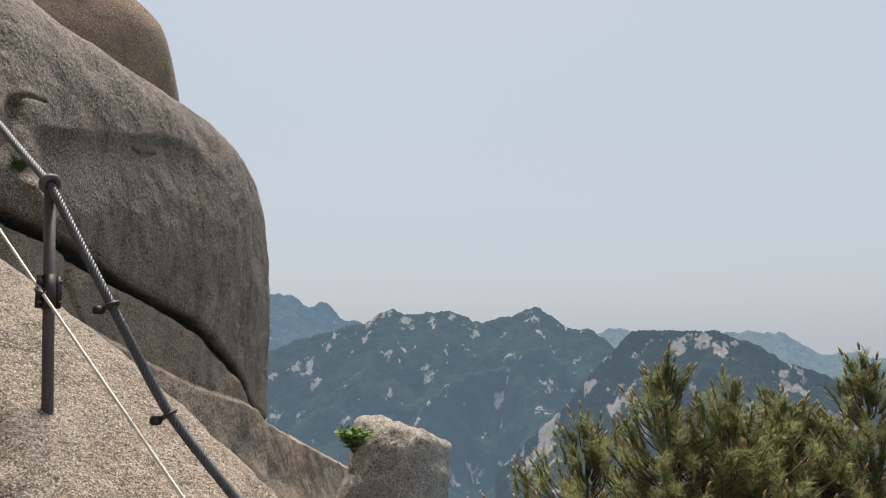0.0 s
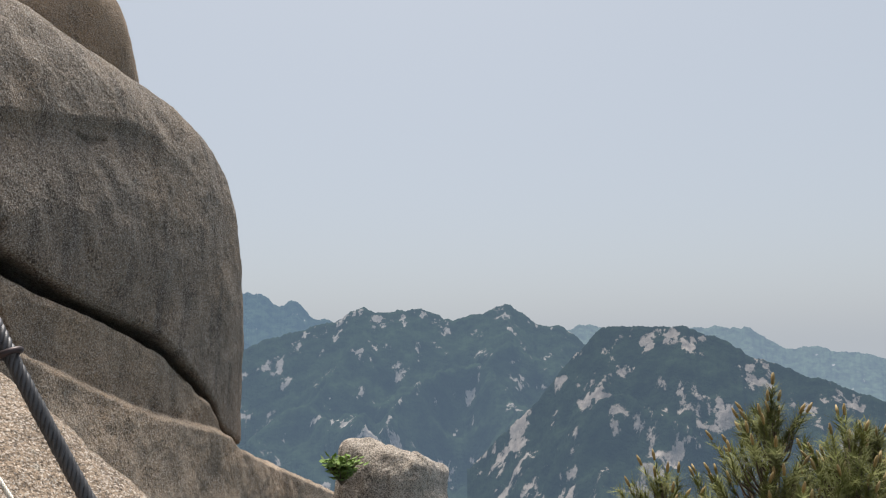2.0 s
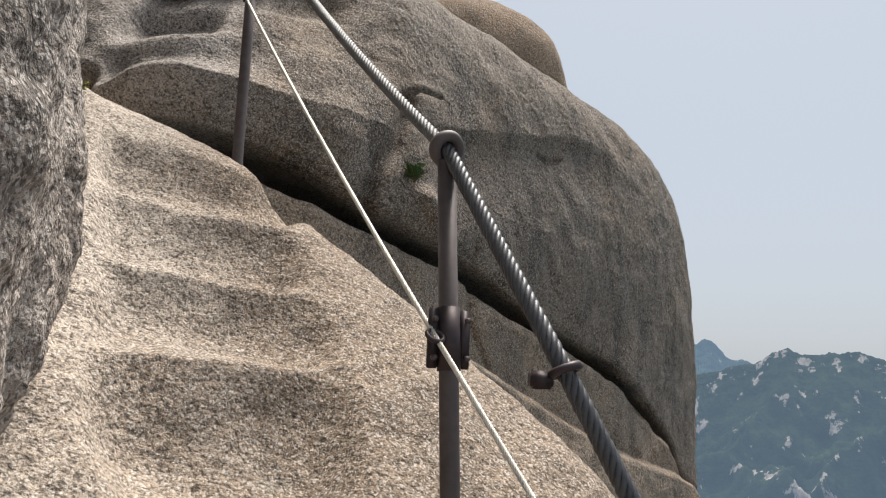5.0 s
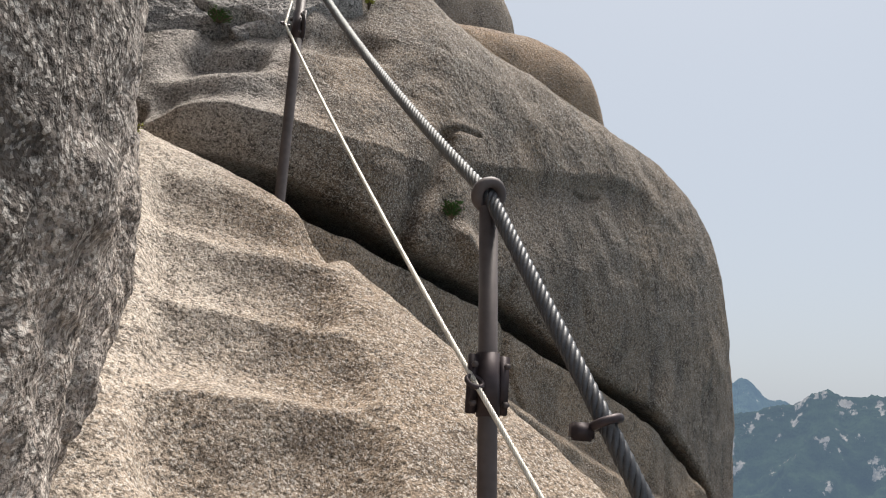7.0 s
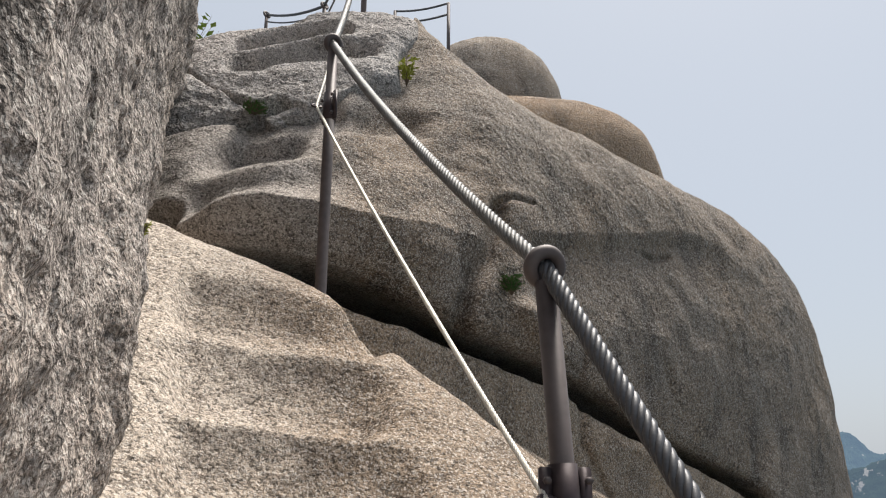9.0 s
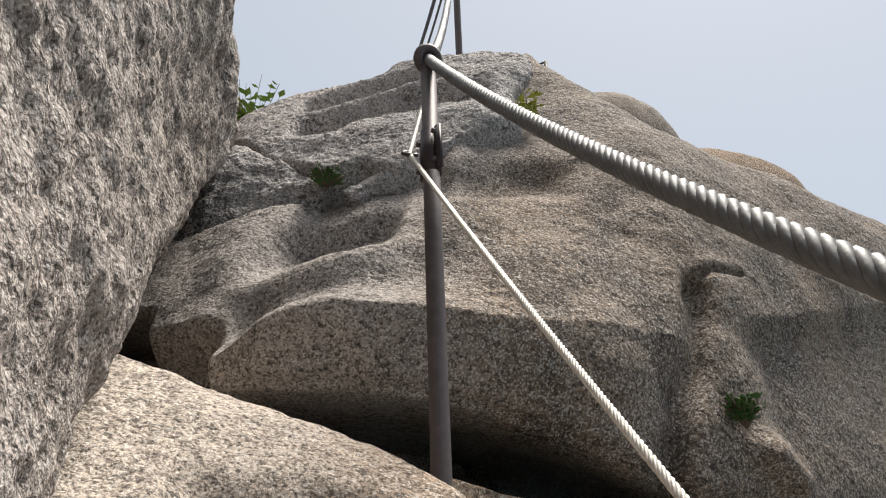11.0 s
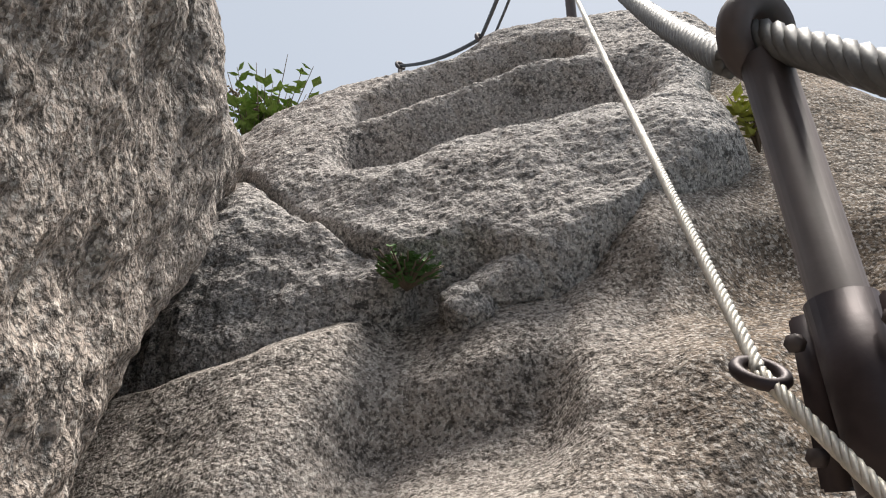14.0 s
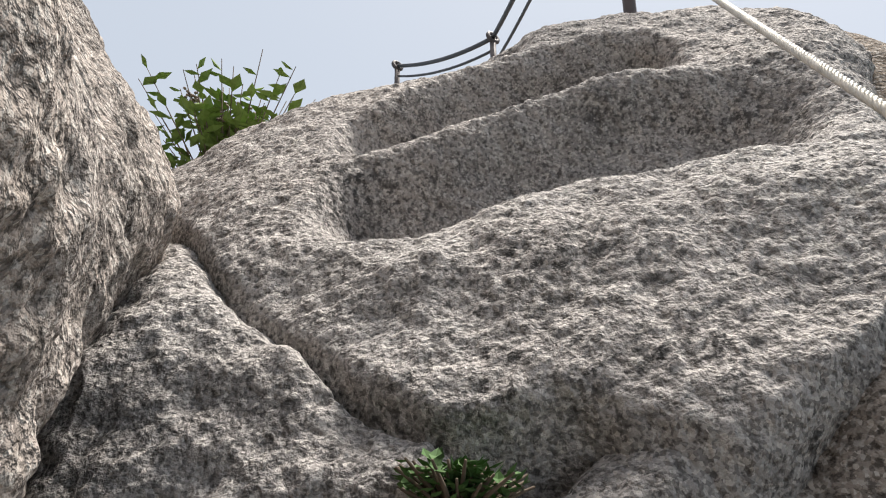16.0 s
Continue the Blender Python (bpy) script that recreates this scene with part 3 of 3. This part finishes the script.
def railing_post(base, top, axis, eye_height, turn, eye_at=None, ring_r=0.043):
    """Steel tube with a ring welded on top, a clamp plate and a small eye for the thin wire."""
    base, top = Vector(base), Vector(top)
    up = (top - base).normalized()
    thing = new("railing_post")
    v, f = tube([tuple(base - up * 0.12), tuple(base), tuple(base.lerp(top, 0.5)), tuple(top - up * ring_r * 0.8)], 0.0235, 24)
    mesh_object("tube", v, f, M_POST, thing)
    v, f = ring(tuple(top), axis, ring_r * 0.76, ring_r * 0.36, flat=1.15)
    mesh_object("top_ring", v, f, M_POST, thing, "dark steel ring the cable runs through")
    rot = Matrix.Rotation(radians(turn), 3, "Z")
    mid = base.lerp(top, eye_height)
    v, f = tube([tuple(mid - up * 0.075), tuple(mid + up * 0.075)], 0.0285, 24)
    plate = mesh_object("clamp", v, f, M_PLATE, thing, "dark bolted clamp sleeve")
    for sx in (-1, 1):
        v, f = box(tuple(mid + rot @ Vector((sx * 0.040, 0, 0))), (0.026, 0.014, 0.14), rot)
        mesh_object("flange", v, f, M_PLATE, plate)
        for sz in (-0.045, 0.045):
            c = mid + rot @ Vector((sx * 0.042, -0.012, sz))
            v, f = tube([tuple(c), tuple(c + rot @ Vector((0, -0.009, 0)))], 0.008, 6)
            mesh_object("bolt", v, f, M_POST, plate)
    eye = mid + rot @ Vector((-0.052, -0.02, 0.0)) + up * 0.02
    eye = Vector(eye_at) if eye_at else eye
    v, f = ring(tuple(eye), (0.2, -0.6, 0.75), 0.020, 0.006, 20, 8)
    mesh_object("wire_eye", v, f, M_PLATE, thing)
    return thing, eye


POST1 = ((0.925, 3.47, 1.02), (0.884, 3.557, 2.214))
POST2 = ((0.315, 4.985, 2.45), (0.294, 5.185, 3.757))
POST3 = ((0.36, 7.44, 5.45), (0.36, 7.42, 6.65))
posts = []
for (b, t), ax, tn, ey in ((POST1, (-0.25, 0.9, 0.45), 8, (0.86, 3.49, 1.74)), (POST2, (-0.5, 0.75, 0.3), -55, (0.236, 5.17, 3.416)), (POST3, (0, 1, 0.5), 0, None)):
    th, eye = railing_post(b, t, ax, 0.60 if b == POST1[0] else 0.72, tn, ey)
    tagged(th, "brown steel railing post with a cable ring on top", "railing post", "railing posts")
    posts.append(eye)

lower_end = np.array([1.62, 2.55, 0.60])
p1, p2, p3 = (np.array(q[1]) for q in (POST1, POST2, POST3))
cable_low = np.concatenate([sagged(p1, (1.04, 3.15, 1.67), 0.0, 12), sagged((1.04, 3.15, 1.67), (1.25, 3.04, 1.23), 0.0, 12)[1:], sagged((1.25, 3.04, 1.23), lower_end, 0.0, 12)[1:]])
for _ in range(6):
    cable_low[1:-1] = (cable_low[:-2] + 2 * cable_low[1:-1] + cable_low[2:]) / 4
cable = new("handrail_cable")
wire_rope("upper_span", sagged(p2 + (-0.012, 0.05, 0.005), (0.34, 7.40, 6.3), 0.15), 0.019, M_WIRE, parent=cable)
wire_rope("middle_span", sagged(p1, p2, 0.052), 0.0185, M_WIRE, parent=cable)
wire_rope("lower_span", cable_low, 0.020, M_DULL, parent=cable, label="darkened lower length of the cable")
for c, ax in (((1.04, 3.15, 1.67), (0.3, -0.25, -0.9)), ((1.25, 3.04, 1.23), (0.4, -0.3, -0.85))):
    v, f = ring(c, ax, 0.028, 0.009)
    cl = mesh_object("cable_clip", v, f, M_PLATE, cable, "dark U-bolt clip")
    v, f = box((c[0] - 0.045, c[1] + 0.01, c[2] - 0.02), (0.045, 0.03, 0.035))
    mesh_object("saddle", v, f, M_PLATE, cl)
tagged(cable, "thick twisted steel cable strung through the post rings", "cable")
thin = new("guide_wire")
wire_rope("upper_span", sagged(posts[1], (0.30, 7.42, 5.95), 0.02), 0.0068, M_THIN, 5, 0.05, thin)
wire_rope("middle_span", sagged(posts[0], posts[1], 0.025), 0.0068, M_THIN, 5, 0.05, thin)
wire_rope("lower_span", sagged(posts[0], (1.38, 2.55, 0.62), 0.0), 0.0068, M_THIN, 5, 0.05, thin)
tagged(thin, "thin pale steel wire rope below the thick cable", "wire rope")


far_rail = new("summit_railing")
tops = ((0.36, 7.42, 6.65), (-0.14, 9.41, 6.92), (-0.93, 10.33, 7.38))
for q in tops[1:]:
    v, f = tube([(q[0], q[1], q[2] - 0.45), q], 0.022, 10)
    pst = mesh_object("post", v, f, M_POST, far_rail)
    v, f = ring(q, (0.6, -0.7, 0.3), 0.04, 0.016, 16, 8)
    mesh_object("top_ring", v, f, M_POST, pst)
for a, b in zip(tops[:-1], tops[1:]):
    for dz, rad in ((0.0, 0.016), (-0.22 if a[1] < 8 else -0.10, 0.010)):
        v, f = tube(sagged((a[0], a[1], a[2] + dz), (b[0], b[1], b[2] + dz), 0.06, 16), rad, 8)
        mesh_object("cable", v, f, M_DULL, far_rail)
tagged(far_rail, "dark cable railing with short posts on the summit", "railing")
back_rail = new("summit_railing")
rt = np.array((1.63, 13.0, 9.64))
for q in (rt, rt + (-0.9, 0.5, 0.12)):
    v, f = tube([tuple(q - (0, 0, 1.5)), tuple(q)], 0.03, 10)
    mesh_object("post", v, f, M_POST, back_rail)
for dz in (0.0, -0.22):
    v, f = tube(sagged(rt + (0, 0, dz), rt + (-0.9, 0.5, 0.12 + dz), 0.05, 12), 0.018, 8)
    mesh_object("cable", v, f, M_DULL, back_rail)
tagged(back_rail, "distant steel railing on the highest rock", "railing")


# ---- mountains ----
def mountain_material(name, forest, rock, haze_glow, haze_glow_strength, amount):
    m, n, l, p = material(name)
    co = n.new("ShaderNodeTexCoord").outputs["Object"]

    def tex(scale, stretch=(1, 1, 1), detail=6):
        mp, q = n.new("ShaderNodeMapping"), n.new("ShaderNodeTexNoise")
        mp.inputs["Scale"].default_value = stretch
        q.inputs["Scale"].default_value, q.inputs["Detail"].default_value = scale, detail
        q.inputs["Roughness"].default_value = 0.65
        l.new(co, mp.inputs["Vector"])
        l.new(mp.outputs[0], q.inputs["Vector"])
        return q.outputs[0]

    def rng(src, a, b, lo=0.0, hi=1.0):
        q = n.new("ShaderNodeMapRange")
        q.inputs[1].default_value, q.inputs[2].default_value, q.inputs[3].default_value, q.inputs[4].default_value = a, b, lo, hi
        l.new(src, q.inputs[0])
        return q.outputs[0]

    def mix(fac, a, b):
        q = n.new("ShaderNodeMix")
        q.data_type = "RGBA"
        for sock, v in ((0, fac), (6, a), (7, b)):
            if isinstance(v, tuple):
                q.inputs[sock].default_value = (*v, 1)
            else:
                l.new(v, q.inputs[sock])
        return q.outputs[2]

    tree = tex(0.035)
    patch = tex(0.021, (1, 1, 0.42), 9)
    col = mix(rng(tree, 0.35, 0.65), tuple(c * 0.55 for c in forest), tuple(c * 1.35 for c in forest))
    shade = rng(tex(0.05, (1, 1, 0.3)), 0.3, 0.7)
    frag = n.new("ShaderNodeMath")
    frag.operation = "MULTIPLY_ADD"
    frag.inputs[1].default_value = 0.30
    l.new(tex(0.055, (1, 1, 0.35), 4), frag.inputs[0])
    l.new(patch, frag.inputs[2])
    col = mix(rng(frag.outputs[0], amount + 0.15, amount + 0.18), col, mix(shade, tuple(c * 0.5 for c in rock), rock))
    l.new(col, p.inputs["Base Color"])
    p.inputs["Roughness"].default_value = 1.0
    p.inputs["Specular IOR Level"].default_value = 0.0
    # the blue haze of distance, put in as an even glow of the surface
    p.inputs["Emission Color"].default_value = (*haze_glow, 1)
    p.inputs["Emission Strength"].default_value = haze_glow_strength
    b = n.new("ShaderNodeBump")
    b.inputs["Strength"].default_value, b.inputs["Distance"].default_value = 0.7, 12.0
    l.new(tree, b.inputs["Height"])
    l.new(b.outputs[0], p.inputs["Normal"])
    return m


def ridge(name, label, az, el, dist, mat, depth, seed, rough_, fall=0.5):
    """A wooded range: a crest of given bearings and heights, with spurs running down towards the viewer."""
    n, rows_ = 640, 150
    a = np.linspace(az[0], az[-1], n)
    e = curve(a, az, el, 0.13) + 0.10 * fbm(a, 0 * a, 0, 1.1, 3, seed + 3) + 0.035 * fbm(a, 0 * a, 0, 6.0, 3, seed + 4, 0.7)
    t = np.linspace(-0.25, 1, rows_)[:, None]
    r = dist * (1 - fall * np.clip(t, -1, 1))
    ang = np.radians(a)[None, :]
    z0 = dist * np.tan(np.radians(e))[None, :]
    x, y = r * np.sin(ang), r * np.cos(ang)
    spur = 1 - np.abs(fbm(x, y, 0, 2.2 / dist * 4, 4, seed))
    drop = depth * np.where(t > 0, np.clip(t, 0, 1) ** 0.8, -0.9 * t)
    z = z0 - drop + rough_ * dist * (spur - 0.6) * sstep(0.0, 0.25, np.abs(t))
    z = z + 0.0016 * dist * fbm(x, y, 0, 60 / dist, 4, seed + 5, 0.65)
    z = z + EYE
    ob = mesh_object(name, np.stack([x + 0 * z, y + 0 * z, z], -1).reshape(-1, 3).tolist(), grid_faces(rows_, n)[:, ::-1].tolist(), mat)
    return tagged(ob, label, "mountain", kind="structure")


# painted haze: each range glows more with distance, the valley ground most
HAZE_GLOW = (0.29, 0.415, 0.585)
M_MT1 = mountain_material("wooded_mountain", (0.014, 0.022, 0.011), (0.25, 0.23, 0.21), HAZE_GLOW, 0.30, 0.60)
M_MT2 = mountain_material("craggy_mountain", (0.011, 0.017, 0.009), (0.25, 0.22, 0.195), HAZE_GLOW, 0.235, 0.565)
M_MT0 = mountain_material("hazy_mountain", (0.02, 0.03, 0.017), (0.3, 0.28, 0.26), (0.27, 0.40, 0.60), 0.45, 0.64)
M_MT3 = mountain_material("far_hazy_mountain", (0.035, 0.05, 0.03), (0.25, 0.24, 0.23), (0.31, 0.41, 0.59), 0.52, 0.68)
M_PLAIN = mountain_material("valley_plain", (0.035, 0.05, 0.03), (0.3, 0.3, 0.28), HAZE_GLOW, 0.60, 0.7)
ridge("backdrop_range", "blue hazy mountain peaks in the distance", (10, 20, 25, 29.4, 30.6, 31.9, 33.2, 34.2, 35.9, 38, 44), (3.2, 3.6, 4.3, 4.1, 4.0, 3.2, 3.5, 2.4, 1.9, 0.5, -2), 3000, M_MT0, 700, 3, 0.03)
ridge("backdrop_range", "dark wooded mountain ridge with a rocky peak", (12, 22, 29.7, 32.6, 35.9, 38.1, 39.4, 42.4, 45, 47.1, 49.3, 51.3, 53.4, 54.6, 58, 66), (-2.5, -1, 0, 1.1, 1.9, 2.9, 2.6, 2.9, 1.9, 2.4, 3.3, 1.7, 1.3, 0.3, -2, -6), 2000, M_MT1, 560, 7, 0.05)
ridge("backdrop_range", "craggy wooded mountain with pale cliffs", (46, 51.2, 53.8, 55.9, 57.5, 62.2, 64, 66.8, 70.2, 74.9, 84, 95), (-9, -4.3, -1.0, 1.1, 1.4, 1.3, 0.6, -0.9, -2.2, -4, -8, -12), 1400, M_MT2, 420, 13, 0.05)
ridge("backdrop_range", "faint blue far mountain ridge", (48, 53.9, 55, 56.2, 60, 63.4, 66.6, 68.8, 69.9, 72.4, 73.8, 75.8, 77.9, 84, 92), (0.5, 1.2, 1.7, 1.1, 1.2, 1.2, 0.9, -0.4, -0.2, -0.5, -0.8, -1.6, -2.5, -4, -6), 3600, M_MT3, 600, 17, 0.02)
rad, ang = np.meshgrid(np.concatenate([[0.0], np.geomspace(1.5, 4900, 90)]), np.linspace(0, 2 * np.pi, 160), indexing="ij")
tx, ty = 1.5 + rad * np.cos(ang), 3.0 + rad * np.sin(ang)
tz = -1.6 - 0.8 * softplus(rad - 3.0, 0.5) - 0.25 * (1 + fbm(tx, ty, 0, 0.05, 4, 91)) * np.minimum(rad * 0.15, 40) * sstep(3, 60, rad)
tz = np.maximum(tz, -480 + 6 * fbm(tx, ty, 0, 0.004, 3, 92))
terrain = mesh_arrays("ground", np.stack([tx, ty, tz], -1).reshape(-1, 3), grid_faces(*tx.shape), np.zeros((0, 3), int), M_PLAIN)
tagged(terrain, "wooded mountainside falling away to hazy lowland", "ground", kind="structure")


# ---- plants ----
def pine(top, height, slope, seed, tufts):
    """A young pine: a leader on a trunk, and a cone of brush-like shoots with candle buds."""
    rng = random.Random(seed)
    thing = new("pine_tree")
    top = Vector(top)
    base = top - Vector((0.06, 0.02, height))
    trunk = [tuple(base.lerp(top, t) + Vector((0.04 * math.sin(5 * t), 0.03 * math.cos(4 * t), 0)) * (1 - t)) for t in [i / 8 for i in range(9)]]
    v, f = tube(trunk, [0.05 * (1 - 0.88 * i / 8) for i in range(9)], 8)
    mesh_object("trunk", v, f, M_BARK, thing)
    limbs, needles, buds = [], [], []
    for k in range(tufts):
        ang = rng.uniform(0, 2 * math.pi)
        drop = 0.0 if k < 2 else height * 0.36 * rng.random() ** 0.75
        reach = (0.03 + slope * drop * (1 + 0.25 * math.sin(3 * ang + seed))) * math.sqrt(rng.uniform(0.1, 1.0))
        stem = top.lerp(base, min(0.95, (drop + 0.3 * reach) / height + 0.05))
        end = Vector((top.x + reach * math.cos(ang), top.y + reach * math.sin(ang), top.z - drop + rng.uniform(-0.05, 0.03)))
        if k >= 2:
            start = end.lerp(stem, 0.6)
            limbs.append(tube([tuple(start), tuple(start.lerp(end, 0.6) - Vector((0, 0, 0.03))), tuple(end)], [0.006, 0.0045, 0.003], 5))
        d = Vector((math.cos(ang) * 0.45 + rng.gauss(0, 0.2), math.sin(ang) * 0.45 + rng.gauss(0, 0.2), 1.0 if k > 1 else 3.0)).normalized()
        shoot = rng.uniform(0.07, 0.15)
        for i in range(95):
            p = end + d * (shoot * rng.random() - 0.05)
            side = Vector((rng.gauss(0, 1), rng.gauss(0, 1), rng.gauss(0, 1)))
            side = (side - d * side.dot(d)).normalized()
            q = (side * rng.uniform(0.5, 1.0) + d * rng.uniform(0.2, 0.9)).normalized()
            wdt = q.cross(d + side * 0.3).normalized() * 0.0022
            needles.append((p - wdt, p + wdt, p + q * rng.uniform(0.045, 0.085)))
        if rng.random() < 0.55:
            c = end + d * shoot
            buds.append(tube([tuple(c - d * 0.03), tuple(c), tuple(c + d * 0.022)], [0.006, 0.008, 0.003], 5))
    v, f = joined(limbs)
    mesh_object("branch", v, f, M_BARK, thing)["kind"] = "stuff"
    v = [tuple(p) for tri in needles for p in tri]
    f = [(3 * i, 3 * i + 1, 3 * i + 2) for i in range(len(needles))]
    mesh_object("needles", v, f, M_NEEDLE, thing, smooth=False)["kind"] = "stuff"
    v, f = joined(buds)
    mesh_object("bud", v, f, M_BUD, thing, "ochre candle buds")["kind"] = "stuff"
    return tagged(thing, "young olive-green pine with ochre buds beside the slab", "pine tree", "pines below the slab")


for k, (top, slope, tufts) in enumerate((((3.92, 2.40, 1.37), 0.95, 380), ((4.12, 2.14, 1.26), 1.1, 400), ((4.72, 1.60, 1.42), 0.9, 380), ((3.70, 2.82, 1.04), 1.0, 330),
                                         ((4.45, 1.95, 1.16), 1.3, 420), ((4.95, 1.15, 1.22), 1.1, 400), ((5.0, 2.3, 1.16), 1.2, 360))):
    pine(top, 3.8, slope, 5 + k, tufts)


def leafy(name, base, height, spread, seed, stems, mat, leaf, label, category, blooms=0):
    rng = random.Random(seed)
    thing = new(name)
    base = Vector(base)
    st, lv, bl = [], [], []
    for k in range(stems):
        ang, lean = rng.uniform(0, 2 * math.pi), rng.uniform(0.1, 1.0) * spread
        tip = base + Vector((lean * math.cos(ang), lean * math.sin(ang), height * rng.uniform(0.55, 1.0)))
        mid = base.lerp(tip, 0.5) + Vector((0, 0, 0.08 * height))
        st.append(tube([tuple(base), tuple(mid), tuple(tip)], [0.004, 0.003, 0.0015], 5))
        for i in range(9):
            p = (mid.lerp(tip, rng.random()) if i > 2 else base.lerp(mid, rng.uniform(0.4, 1)))
            d = Vector((rng.gauss(0, 1), rng.gauss(0, 1), rng.uniform(-0.2, 0.9))).normalized()
            s = d.cross(Vector((0, 0, 1))).normalized()
            ln = leaf * rng.uniform(0.7, 1.2)
            nrm = s.cross(d) * ln * 0.12
            lv.append(([tuple(p), tuple(p + d * ln * 0.5 + s * ln * 0.28), tuple(p + d * ln), tuple(p + d * ln * 0.5 - s * ln * 0.28), tuple(p + d * ln * 0.5 - nrm)], [(0, 1, 4), (1, 2, 4), (2, 3, 4), (3, 0, 4)]))
        if k < blooms:
            for i in range(14):
                c = tip + Vector((rng.gauss(0, 0.022), rng.gauss(0, 0.022), rng.gauss(0.02, 0.006)))
                st.append(tube([tuple(tip), tuple(c)], 0.001, 4))
                bl.append(box(tuple(c), (0.010, 0.010, 0.008)))
    v, f = joined(st)
    mesh_object("stem", v, f, M_BARK, thing)["kind"] = "stuff"
    v, f = joined(lv)
    mesh_object("leaves", v, f, mat, thing, smooth=False)["kind"] = "stuff"
    if bl:
        v, f = joined(bl)
        mesh_object("flower_heads", v, f, M_BLOOM, thing, "dry brown flower heads")["kind"] = "stuff"
    return tagged(thing, label, category)


leafy("shrub", (-1.12, 7.55, 4.72), 0.66, 0.36, 11, 95, M_LEAF, 0.075, "leafy green shrub with dry flower heads behind the boulder", "shrub", 5)
leafy("shrub", (0.69, 6.36, 4.22), 0.21, 0.07, 12, 9, M_YOUNG, 0.048, "yellow-green seedling growing from the rock corner", "plant")
leafy("fern", (-0.19, 5.99, 3.775), 0.07, 0.09, 13, 110, M_FERN, 0.022, "dark green fern tuft in a rock crack", "fern")
leafy("fern", (1.23, 5.74, 2.70), 0.10, 0.06, 14, 50, M_FERN, 0.03, "small dark fern in a crease of the boulder", "fern")
leafy("grass_tuft", (-0.085, 3.97, 2.37), 0.05, 0.05, 16, 6, M_YOUNG, 0.018, "small yellow-green grass tuft on the rough boulder", "grass")
leafy("grass_tuft", (5.15, 7.22, 0.30), 0.30, 0.26, 15, 44, M_LEAF, 0.09, "green grass tuft beside the pale block", "grass")
